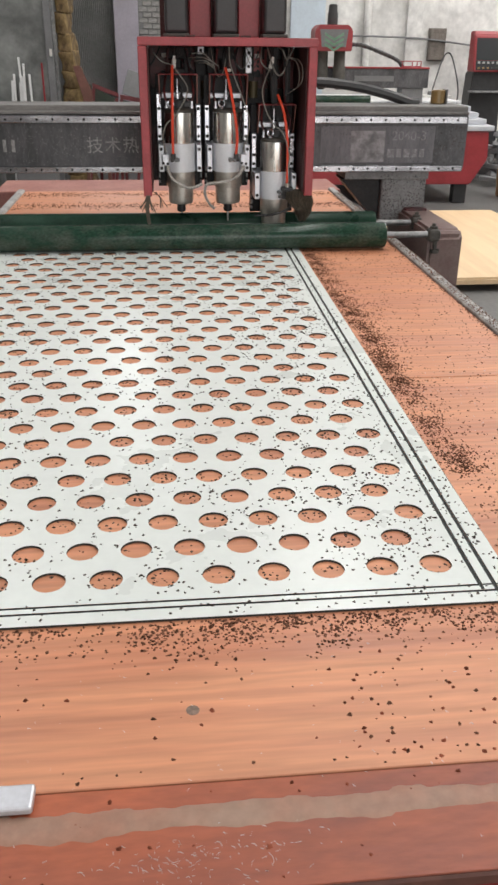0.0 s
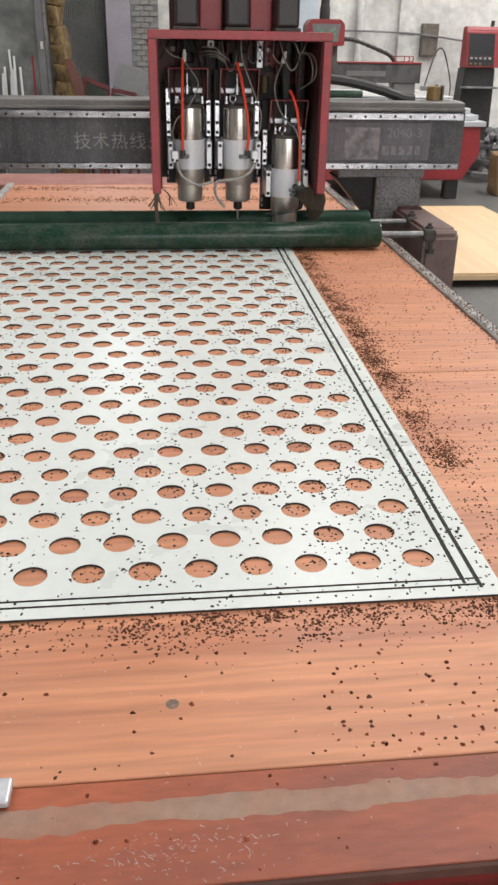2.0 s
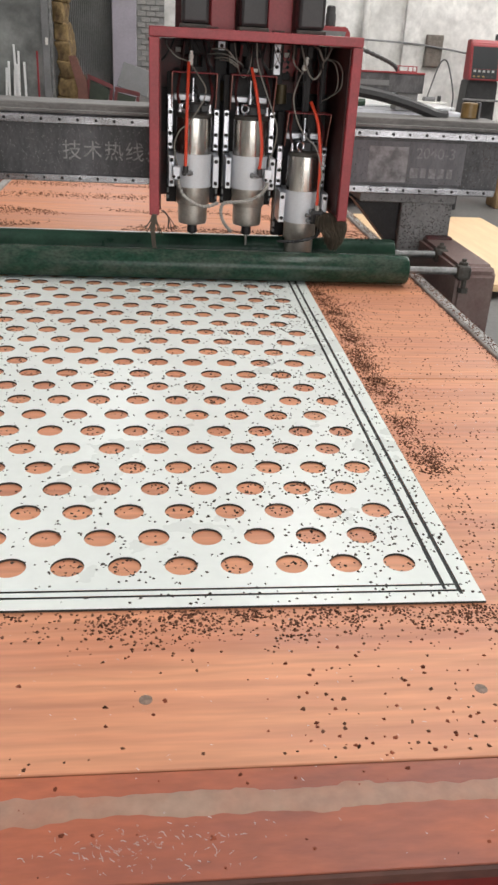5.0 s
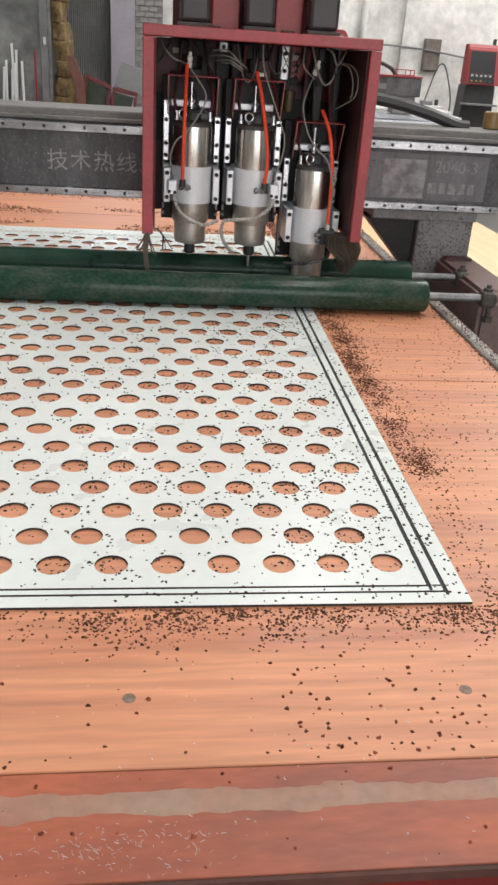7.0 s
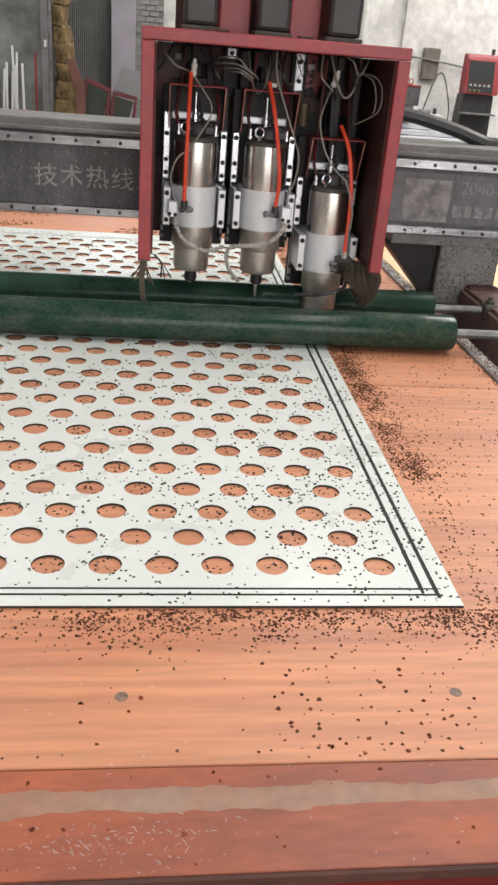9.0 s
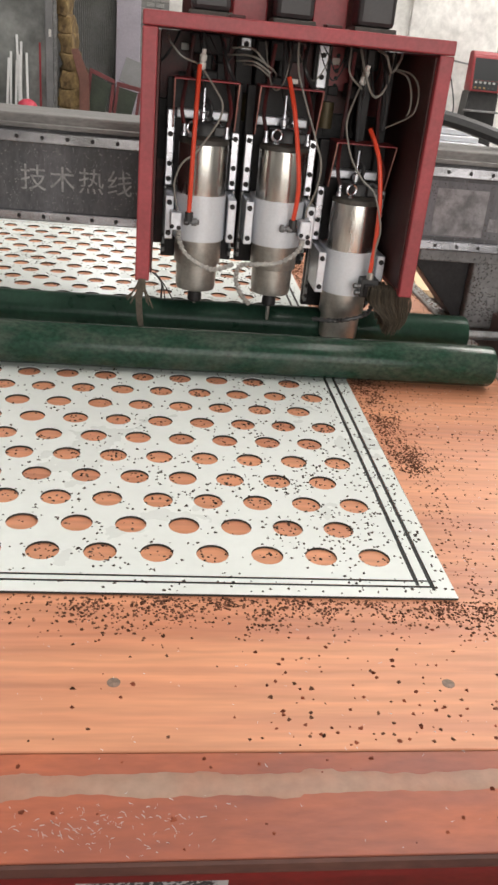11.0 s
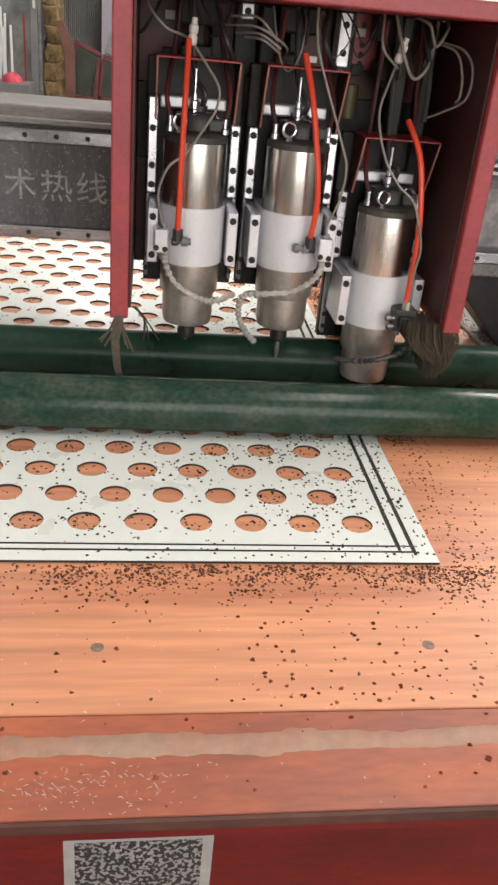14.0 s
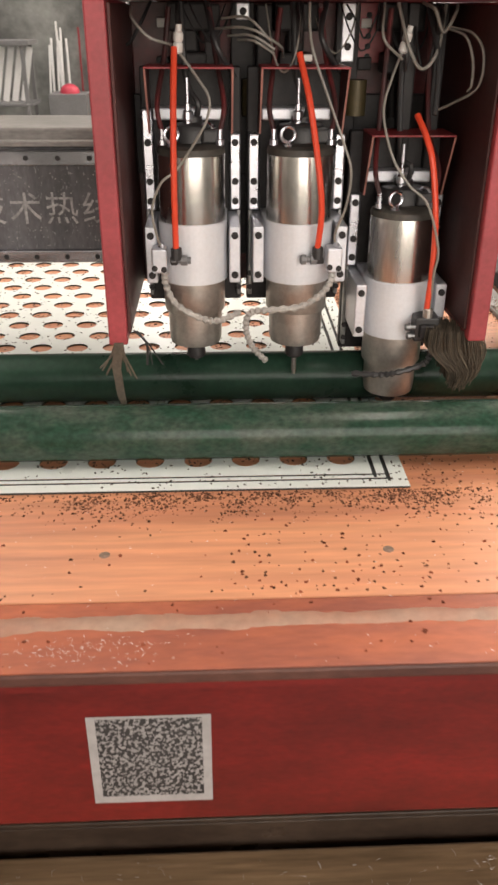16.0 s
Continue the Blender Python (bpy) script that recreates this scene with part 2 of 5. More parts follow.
def saw_ridges(m, period=0.020):
    """Soft ridges across the board, left by the planing cutter, in relief and faintly in tone."""
    t = m.node_tree
    n, l = t.nodes, t.links
    tc, mp, wave = n.new("ShaderNodeTexCoord"), n.new("ShaderNodeMapping"), n.new("ShaderNodeTexWave")
    mp.inputs["Scale"].default_value = (0.2, 1, 1)
    wave.wave_type, wave.bands_direction = "BANDS", "Y"
    for key, value in (("Scale", 0.314 / period), ("Distortion", 7.0), ("Detail", 2.5), ("Detail Scale", 2.0), ("Detail Roughness", 0.6)):
        wave.inputs[key].default_value = value
    l.new(tc.outputs["Object"], mp.inputs["Vector"])
    l.new(mp.outputs[0], wave.inputs["Vector"])
    b = n["Principled BSDF"]
    base = b.inputs["Base Color"].links[0].from_socket
    tone, mul = n.new("ShaderNodeMapRange"), n.new("ShaderNodeVectorMath")
    tone.inputs[3].default_value, tone.inputs[4].default_value = 0.94, 1.03
    mul.operation = "SCALE"
    l.new(wave.outputs["Fac"], tone.inputs[0])
    l.new(base, mul.inputs[0])
    l.new(tone.outputs[0], mul.inputs["Scale"])
    l.new(mul.outputs[0], b.inputs["Base Color"])
    relief = n.new("ShaderNodeBump")
    relief.inputs["Strength"].default_value, relief.inputs["Distance"].default_value = 0.22, 0.001
    l.new(wave.outputs["Fac"], relief.inputs["Height"])
    l.new(b.inputs["Normal"].links[0].from_socket, relief.inputs["Normal"])
    l.new(relief.outputs[0], b.inputs["Normal"])


saw_ridges(WOOD)
ROOF = mat("pale_roof_sheet", (0.38, 0.38, 0.37), 0.7, var=0.15, scale=1, fine=20, bump=0.05)


# ---------------------------------------------------------------- mesh helpers
def link(name, bm, material, smooth=False):
    me = bpy.data.meshes.new(name)
    bm.normal_update()
    bm.to_mesh(me)
    bm.free()
    me.materials.append(material)
    if smooth:
        for p in me.polygons:
            p.use_smooth = True
        me.set_sharp_from_angle(angle=radians(35))
    return new(name, me)


def part(name, bm, material, parent, label="", smooth=False):
    ob = link(name, bm, material, smooth)
    ob.parent = parent
    if label:
        tagged(ob, label)
    return ob


def thing(name, label, category, group="", kind=""):
    return tagged(new(name), label, category, group, kind)


def add_box(bm, x0, x1, y0, y1, z0, z1, bevel=0.0, seg=2):
    m = Matrix.Translation(((x0 + x1) / 2, (y0 + y1) / 2, (z0 + z1) / 2)) @ Matrix.Diagonal((x1 - x0, y1 - y0, z1 - z0, 1))
    r = bmesh.ops.create_cube(bm, size=1.0, matrix=m)
    if bevel:
        edges = list({e for v in r["verts"] for e in v.link_edges})
        bmesh.ops.bevel(bm, geom=edges, offset=bevel, segments=seg, affect="EDGES", profile=0.5)
    return bm


def box(x0, x1, y0, y1, z0, z1, bevel=0.002, seg=2):
    return add_box(bmesh.new(), x0, x1, y0, y1, z0, z1, bevel, seg)


def lathe(bm, profile, axis, at, seg=40):
    """A turned body: profile of (radius, height) along axis 'x', 'y' or 'z' from the point at."""
    rings = []
    for r, h in profile:
        ring = []
        for i in range(seg):
            a = 2 * math.pi * i / seg
            c, s = r * math.cos(a), r * math.sin(a)
            p = {"x": (h, c, s), "y": (c, h, s), "z": (c, s, h)}[axis]
            ring.append(bm.verts.new(Vector(at) + Vector(p)))
        rings.append(ring)
    for a, b in zip(rings, rings[1:]):
        for i in range(seg):
            bm.faces.new((a[i], a[(i + 1) % seg], b[(i + 1) % seg], b[i]))
    bm.faces.new(rings[0])
    bm.faces.new(rings[-1])
    bmesh.ops.recalc_face_normals(bm, faces=bm.faces)
    return bm


def spline(points, n=10):
    """A smooth line through points."""
    p = [Vector(q) for q in points]
    p = [p[0] * 2 - p[1]] + p + [p[-1] * 2 - p[-2]]
    out = []
    for a, b, c, d in zip(p, p[1:], p[2:], p[3:]):
        for i in range(n):
            t = i / n
            out.append(0.5 * (2 * b + (c - a) * t + (2 * a - 5 * b + 4 * c - d) * t * t + (3 * b - a - 3 * c + d) * t ** 3))
    return out + [p[-2]]


def tube(points, radius, seg=8, n=8, bm=None, bead=0.0):
    """A hose along a smooth line; with bead, its radius swells in even steps like a segmented hose."""
    bm = bm or bmesh.new()
    line = spline(points, n)
    rings, run = [], 0.0
    for i, p in enumerate(line):
        d = (line[min(i + 1, len(line) - 1)] - line[max(i - 1, 0)]).normalized()
        side = d.cross(Vector((0.13, 0.97, 0.21))).normalized()
        up = side.cross(d)
        r = radius * (1.0 if not bead else (1.0 if i % 2 else 1 - bead))
        rings.append([bm.verts.new(p + side * (r * math.cos(2 * math.pi * k / seg)) + up * (r * math.sin(2 * math.pi * k / seg))) for k in range(seg)])
    for a, b in zip(rings, rings[1:]):
        for k in range(seg):
            bm.faces.new((a[k], a[(k + 1) % seg], b[(k + 1) % seg], b[k]))
    bm.faces.new(rings[0])
    bm.faces.new(rings[-1])
    bmesh.ops.recalc_face_normals(bm, faces=bm.faces)
    return bm


def prism(outline, axis, a, b, bevel=0.0):
    """An outline of 2D points pushed along an axis from a to b."""
    bm = bmesh.new()

    def at(p, h):
        return {"x": (h, p[0], p[1]), "y": (p[0], h, p[1]), "z": (p[0], p[1], h)}[axis]

    lo = [bm.verts.new(at(p, a)) for p in outline]
    hi = [bm.verts.new(at(p, b)) for p in outline]
    k = len(outline)
    bm.faces.new(lo)
    bm.faces.new(hi)
    for i in range(k):
        bm.faces.new((lo[i], lo[(i + 1) % k], hi[(i + 1) % k], hi[i]))
    bmesh.ops.recalc_face_normals(bm, faces=bm.faces)
    if bevel:
        bmesh.ops.bevel(bm, geom=list(bm.edges), offset=bevel, segments=2, affect="EDGES")
    return bm


def put_copies(name, mesh, parent, places):
    """Alike pieces, each an object of its own on one mesh."""
    for p in places:
        ob = new(name, mesh)
        ob.parent = parent
        ob.matrix_local = p if isinstance(p, Matrix) else Matrix.Translation(p)


def piece_mesh(name, bm, material, smooth=True):
    me = bpy.data.meshes.new(name)
    bm.normal_update()
    bm.to_mesh(me)
    bm.free()
    me.materials.append(material)
    if smooth:
        for p in me.polygons:
            p.use_smooth = True
        me.set_sharp_from_angle(angle=radians(40))
    return me


def socket_screw(r=0.006, h=0.004):
    """A round screw head facing -y with a sunk socket."""
    bm = bmesh.new()
    lathe(bm, [(r, 0.0), (r, -h * 0.7), (r * 0.85, -h), (r * 0.5, -h), (r * 0.5, -h * 0.4)], "y", (0, 0, 0), 10)
    return bm


BOLT = piece_mesh("bolt", socket_screw(), DARK)
BOLT_SMALL = piece_mesh("rail_bolt", socket_screw(0.0050, 0.0015), DARK)


def words(name, body, size, at, material, parent, rot=(90, 0, 0), label=""):
    cu = bpy.data.curves.new(name, "FONT")
    cu.body, cu.size, cu.extrude, cu.align_x, cu.align_y = body, size, 0.0004, "CENTER", "CENTER"
    cu.materials.append(material)
    ob = new(name, cu)
    ob.parent = parent
    ob.matrix_local = pose(*at, *rot)
    if label:
        tagged(ob, label)
    return ob


# ---------------------------------------------------------------- the hall
def structure(name, bm, material, label, category):
    return tagged(link(name, bm, material), label, category, kind="structure")


structure("floor", box(-7, 8, -6.2, 10.9, -0.2, 0.0, 0), CONCRETE, "dirty grey concrete workshop floor", "floor")
structure("wall_north", box(-0.62, 8, 10.4, 10.65, 0, 6.2, 0), PLASTER, "stained white plaster workshop wall", "wall")
structure("wall_north_recess", box(-7, -0.62, 10.9, 11.1, 0, 6.2, 0), PLASTER_GREY, "grey wall at the back of a recess", "wall")
bm = bmesh.new()
add_box(bm, -7, -1.3, 10.4, 10.65, 3.0, 6.2)
add_box(bm, -1.3, -0.62, 10.4, 10.65, 3.0, 3.3)
add_box(bm, -1.3, -0.62, 10.4, 10.65, 5.3, 6.2)
structure("wall_north_upper", bm, PLASTER, "white plaster wall above the recess with a high window", "wall")
win = tagged(new("window_1"), "narrow high window with a grey steel frame", "window", kind="structure")
part("window_frame", add_box(add_box(box(-1.3, -1.26, 10.41, 10.46, 3.3, 5.3), -0.66, -0.62, 10.41, 10.46, 3.3, 5.3), -1.26, -0.66, 10.41, 10.46, 4.28, 4.32), GREY_BOARD, win)
# side walls, rear wall and roof are unseen, added to close the hall
structure("wall_east", box(8, 8.2, -6.2, 10.9, 0, 6.2, 0), PLASTER, "plain white plaster side wall", "wall")
structure("wall_west", box(-7.2, -7, -6.2, 10.9, 0, 6.2, 0), PLASTER, "plain white plaster side wall", "wall")
bm = bmesh.new()
add_box(bm, -7, -1.2, -6.4, -6.2, 0, 6.2)
add_box(bm, 4.2, 8, -6.4, -6.2, 0, 6.2)
add_box(bm, -1.2, 4.2, -6.4, -6.2, 4.3, 6.2)
structure("wall_south", bm, PLASTER, "added plaster wall with a wide lamp opening", "wall")
bm = bmesh.new()
for x0, x1 in ((-7, -3.6), (-2.4, 1.0), (1.8, 4.6), (5.8, 8)):
    add_box(bm, x0, x1, -6.2, 10.9, 6.0, 6.1)
for x0, x1 in ((-3.6, -2.4), (1.0, 1.8)):
    add_box(bm, x0, x1, -6.2, -2.5, 6.0, 6.1)
    add_box(bm, x0, x1, 8.5, 10.9, 6.0, 6.1)
add_box(bm, 4.6, 5.8, -6.2, 2.5, 6.0, 6.1)
add_box(bm, 4.6, 5.8, 9.5, 10.9, 6.0, 6.1)
structure("ceiling", bm, ROOF, "added pale sheet roof with three long lamp openings", "ceiling")
structure("wall_pier", box(2.75, 2.945, 10.33, 10.4, 0, 6.0, 0.004), PLASTER, "shallow plaster pier on the white wall", "pier")


def brick_strip():
    wall = structure("wall_brick_strip", box(-0.62, -0.28, 10.33, 10.4, 0, 5.0, 0), PLASTER_GREY, "strip of whitewashed bare brickwork", "wall")
    mesh = piece_mesh("brick", box(-0.052, 0.052, -0.012, 0.0, -0.026, 0.026, 0.004, 1), BRICK, False)
    rnd = random.Random(5)
    places = []
    for row in range(26):
        for col in range(3):
            x = -0.56 + col * 0.113 + (0.05 if row % 2 else 0)
            if x < -0.32:
                places.append(pose(x, 10.33 + rnd.uniform(-0.004, 0.004), 0.75 + row * 0.062, 0, rnd.uniform(-2, 2), 0))
    put_copies("brick", mesh, wall, places)


brick_strip()


def corrugated_sheet():
    pts, n = [], 48
    for i in range(n * 4 + 1):
        pts.append((-1.45 + i * (0.56 / (n * 4)), 10.46 + 0.006 * math.sin(i / 4 * 2 * math.pi / 2)))
    bm = prism(pts + [(p[0], p[1] + 0.006) for p in reversed(pts)], "z", 0.0, 2.98)
    tagged(link("corrugated_sheet", bm, CORRUG), "grey corrugated steel sheet standing in the recess", "steel sheet")


corrugated_sheet()
tagged(link("wall_post", box(-0.915, -0.62, 10.32, 10.88, 0, 2.98, 0.006), LILAC), "pale lilac painted square wall post", "post", kind="structure")
tagged(link("blue_sheet", box(1.265, 1.70, 10.34, 10.398, 0.9, 3.6, 0.004), PALE_BLUE), "pale blue sheet leaning flat on the wall", "sheet")


def partition():
    p = thing("metal_partition", "cloudy grey sheet metal partition with a dark door post", "partition", kind="structure")
    part("sheet", box(-6.9, -1.53, 8.50, 8.53, 0, 3.6, 0.003), GALV, p)
    part("door_post", box(-1.535, -1.46, 8.47, 8.56, 0, 3.6, 0.006), GREY_BOARD, p, "dark grey steel door post")
    part("door_edge", box(-1.458, -1.425, 8.49, 8.54, 0, 3.6, 0.004), RAIL_DIRTY, p)
    part("latch", box(-1.50, -1.475, 8.452, 8.47, 1.36, 1.43, 0.003), WHITE_PL, p, "small white latch")


partition()


def wool_stack():
    rnd = random.Random(3)
    z = 0.0
    first = True
    for i in range(11):
        h = rnd.uniform(0.15, 0.22)
        bm = box(-1.42, (-1.16 if z < 0.9 else -1.23 if z < 1.15 else -1.30) + rnd.uniform(-0.02, 0.02), 8.62, 9.3, 0, h, 0.02, 2)
        bmesh.ops.subdivide_edges(bm, edges=[e for e in bm.edges if e.calc_length() > 0.1], cuts=6, use_grid_fill=True)
        for v in bm.verts:
            v.co += Vector((noise.noise(v.co * 9 + Vector((i * 7, 0, 0))), noise.noise(v.co * 8 + Vector((0, i * 5, 0))), noise.noise(v.co * 10))) * 0.034
        ob = tagged(link("mineral_wool_bale", bm, WOOL, True), "ragged yellow mineral wool bale in a stack", "insulation", "stack of insulation bales")
        ob.location = (rnd.uniform(-0.02, 0.02), rnd.uniform(-0.02, 0.02), z)
        z += h - 0.012


wool_stack()


def wall_things():
    p = thing("wall_pipe", "pale vertical drain pipe on the white wall", "pipe", kind="structure")
    bm = bmesh.new()
    lathe(bm, [(0.045, 0), (0.045, 6.0)], "z", (2.24, 10.34, 0), 16)
    part("pipe", bm, PLASTER, p, smooth=True)
    for z in (1.1, 2.3, 3.5):
        bm = bmesh.new()
        lathe(bm, [(0.05, 0), (0.05, 0.03)], "z", (2.24, 10.34, z), 16)
        part("pipe_collar", bm, RAIL_DIRTY, p, smooth=True)
    # shallow box and lid stand in for a flush stained wall patch
    b = thing("wall_patch", "stained brown-grey patch on the white wall, built as a box", "junction box")
    part("body", box(3.055, 3.275, 10.34, 10.398, 1.32, 1.70, 0.008), STAINED, b)
    part("lid", box(3.07, 3.26, 10.328, 10.3395, 1.335, 1.685, 0.004), STAINED, b)
    c = thing("wall_cable", "thin grey cable slung along the white wall", "cable")
    part("run", tube([(2.0, 10.37, 1.60), (2.24, 10.275, 1.60), (2.7, 10.315, 1.59), (3.0, 10.315, 1.575), (3.3, 10.315, 1.545), (3.75, 10.35, 1.50), (4.4, 10.37, 1.5)], 0.011), GREY_BOARD, c, smooth=True)
    d = thing("hanging_wire", "dark wire looped from the bench to the wall", "wire")
    part("wire", tube([(2.80, 9.3, 0.88), (2.95, 9.6, 1.10), (3.12, 9.9, 1.36), (3.22, 10.0, 1.42), (3.27, 9.95, 1.33), (3.28, 9.7, 1.05), (3.22, 9.5, 0.86)], 0.009), BLACK, d, smooth=True)


wall_things()


def control_cabinet():
    """Black pedestal with a sloped red console: screen, a row of keys and a row of switches."""
    c = thing("control_cabinet", "red and black machine control cabinet with a dark screen", "cabinet")
    part("body", prism([(3.400, 0.0), (3.455, 1.215), (3.835, 1.215), (3.870, 0.0)], "y", 9.70, 9.98, 0.012), BLACK, c, "black sheet steel pedestal")
    part("hood", prism([(9.62, 1.216), (9.70, 1.62), (9.735, 1.665), (9.86, 1.665), (9.86, 1.216)], "x", 3.425, 3.855, 0.012), RED, c, "red sheet steel console")

    def on_face(name, x0, x1, z0, z1, material, parent, label="", proud=0.006):
        ya, yb = 9.62 + (z0 - 1.216) * 0.198, 9.62 + (z1 - 1.216) * 0.198
        return part(name, prism([(ya - proud, z0), (yb - proud, z1), (yb + 0.001, z1), (ya + 0.001, z0)], "x", x0, x1), material, parent, label)

    on_face("screen", 3.452, 3.775, 1.345, 1.590, GLASS_DARK, c, "black glass screen")
    on_face("key_strip", 3.452, 3.775, 1.236, 1.342, GLASS_DARK, c, "dark key strip", 0.004)
    for i in range(5):
        on_face("button", 3.475 + i * 0.058, 3.505 + i * 0.058, 1.308, 1.332, RAIL_PALE, c, "", 0.010)
    for i in range(5):
        on_face("switch", 3.475 + i * 0.058, 3.500 + i * 0.058, 1.252, 1.270, AMBER if i < 3 else BLACK, c, "", 0.012)
    part("keyboard_shelf", box(3.410, 3.830, 9.52, 9.6995, 0.985, 1.005, 0.004), RAIL_DIRTY, c, "grey steel keyboard shelf")
    part("lamp_stub", box(3.740, 3.780, 9.76, 9.80, 1.666, 1.735, 0.01), BLACK, c)


control_cabinet()


def second_machine():
    m = thing("second_router", "red and grey router machine standing behind the plywood", "router machine", "router machines")
    part("bed", prism([(0.9, 0.20), (0.9, 0.72), (2.935, 0.72), (2.955, 0.45), (2.80, 0.20)], "y", 7.58, 9.4, 0.012), RED, m, "red painted steel bed")
    for x in (1.0, 2.72):
        for y in (7.7, 9.2):
            part("foot", box(x - 0.07, x + 0.07, y - 0.06, y + 0.06, 0, 0.2, 0.01), BLACK, m)
    for i in range(4):
        part("profile_bar", box(0.9 + i * 0.002, 2.98 - i * 0.055, 7.56 + i * 0.10, 9.3, 0.722 + i * 0.055, 0.772 + i * 0.055, 0.006), ALU, m, "pale aluminium profile")
    part("white_sheet", box(1.2, 2.86, 8.3, 9.6, 0.945, 0.962, 0.002), BRIGHT_SHEET, m, "bright aluminium sheet")
    part("beam", box(0.95, 2.31, 7.78, 7.98, 1.11, 1.285, 0.006), BEAM, m, "dark charcoal cross beam")
    part("beam_cap", box(0.95, 2.31, 7.77, 7.99, 1.286, 1.30, 0.003), RED, m)
    part("beam_plate", box(1.55, 1.95, 7.772, 7.779, 1.17, 1.22, 0.001), GREY_BOARD, m)
    part("column", box(2.05, 2.27, 7.8, 8.0, 0.945, 1.109, 0.006), GREY_BOARD, m)
    part("head_hood", prism([(1.09, 1.44), (1.09, 1.62), (1.13, 1.665), (1.41, 1.665), (1.45, 1.62), (1.45, 1.44)], "y", 7.5, 7.77, 0.008), RED, m, "red head cover")
    part("badge", prism([(1.155, 1.475), (1.135, 1.625), (1.405, 1.625), (1.385, 1.475)], "y", 7.492, 7.4995), GREY_BOARD, m, "dark grey badge plate")
    for k in range(3):
        z = 1.60 - k * 0.045
        part("chevron", prism([(1.18, z), (1.27, z - 0.05), (1.36, z), (1.36, z - 0.022), (1.27, z - 0.072), (1.18, z - 0.022)], "y", 7.486, 7.4915), CHEVRON, m, "pale green chevron stripe")
    for x in (1.19, 1.36):
        bm = bmesh.new()
        lathe(bm, [(0.03, 1.10), (0.05, 1.14), (0.062, 1.15), (0.062, 1.30), (0.055, 1.31), (0.055, 1.44)], "z", (x, 7.64, 0), 20)
        part("spindle", bm, GRIME_REFLECTION, m, "grey steel spindle", True)
    bm = bmesh.new()
    lathe(bm, [(0.05, 1.665), (0.05, 1.76), (0.042, 1.78), (0.042, 1.83), (0.03, 1.84)], "z", (1.275, 7.64, 0), 16)
    part("motor", bm, BLACK, m, smooth=True)
    part("cable_chain", tube([(1.45, 7.72, 1.50), (1.62, 7.8, 1.49), (1.85, 7.86, 1.42), (2.0, 7.88, 1.36), (2.06, 7.88, 1.30)], 0.022, 6, 8, bead=0.25), BLACK, m)
    for x0, x1, y0, y1, z0, z1 in ((2.03, 2.23, 7.80, 7.81, 1.301, 1.312), (2.03, 2.23, 7.80, 7.81, 1.350, 1.358), (2.03, 2.23, 7.94, 7.95, 1.350, 1.358),
                                   (2.03, 2.04, 7.80, 7.81, 1.3125, 1.3495), (2.13, 2.14, 7.80, 7.81, 1.3125, 1.3495), (2.22, 2.23, 7.80, 7.81, 1.3125, 1.3495), (2.22, 2.23, 7.94, 7.95, 1.301, 1.3495)):
        part("rack_bar", box(x0, x1, y0, y1, z0, z1, 0.002), RED_EDGE, m)
    bm = bmesh.new()
    lathe(bm, [(0.01, 0.92), (0.033, 0.92), (0.035, 0.925), (0.035, 1.68), (0.033, 1.685), (0.01, 1.685)], "x", (0, 7.62, 1.012), 20)
    part("roller", bm, GREEN_DUSTY, m, "green pressing roller", True)


second_machine()


def bench_clutter():
    b = thing("tool_tray", "pale tray of small tools on the far machine", "tray")
    part("tray", box(2.62, 2.95, 8.9, 9.15, 0.963, 0.985, 0.004), WHITE_PL, b)
    part("meter", box(2.70, 2.83, 8.95, 9.05, 0.986, 1.03, 0.008), GREY_BOARD, b)
    part("knob", box(2.86, 2.90, 8.97, 9.01, 0.986, 1.05, 0.008), BLACK, b)
    w = thing("sensor_box", "small white plastic sensor box on the far machine", "sensor box")
    part("body", box(2.20, 2.31, 8.36, 8.44, 0.963, 0.992, 0.006), WHITE_PL, w)
    part("cap", box(2.19, 2.29, 8.37, 8.43, 0.993, 1.025, 0.006), WHITE_PL, w)


bench_clutter()


def sack():
    bm = box(3.28, 3.66, 7.78, 8.08, 0, 0.42, 0.022, 2)
    bmesh.ops.subdivide_edges(bm, edges=[e for e in bm.edges if e.calc_length() > 0.12], cuts=4, use_grid_fill=True)
    for v in bm.verts:
        k = max(0.0, min(1.0, v.co.z / 0.3))
        v.co += Vector((noise.noise(v.co * 8), noise.noise(v.co * 8 + Vector((9, 0, 0))), noise.noise(v.co * 7 + Vector((0, 9, 0))))) * 0.030 * k
    s = tagged(link("woven_sack", bm, YELLOW_BAG, True), "tan woven sack with dark print on the floor", "sack")
    for k in range(4):
        part("print", box(3.46, 3.49, 7.752, 7.764, 0.14 + k * 0.06, 0.20 + k * 0.06, 0.001), BLACK, s)
    rnd = random.Random(8)
    heap = thing("scrap_heap", "heap of dark metal scraps beside the sack", "scrap heap")
    for k in range(44):
        u = (k + 0.5) / 44
        reach = 0.34 * (1 - u) + 0.05
        x, y = 3.62 + rnd.uniform(-reach, reach), 8.95 + rnd.uniform(-reach, reach) * 0.7
        bm = box(-0.10, 0.10, -0.03, 0.03, 0, 0.05, 0.006)
        bmesh.ops.transform(bm, matrix=pose(x, y, 0.03 + 0.52 * u, rnd.uniform(-25, 25), rnd.uniform(-25, 25), rnd.uniform(0, 180)), verts=bm.verts)
        part("scrap", bm, GREY_BOARD, heap)


sack()


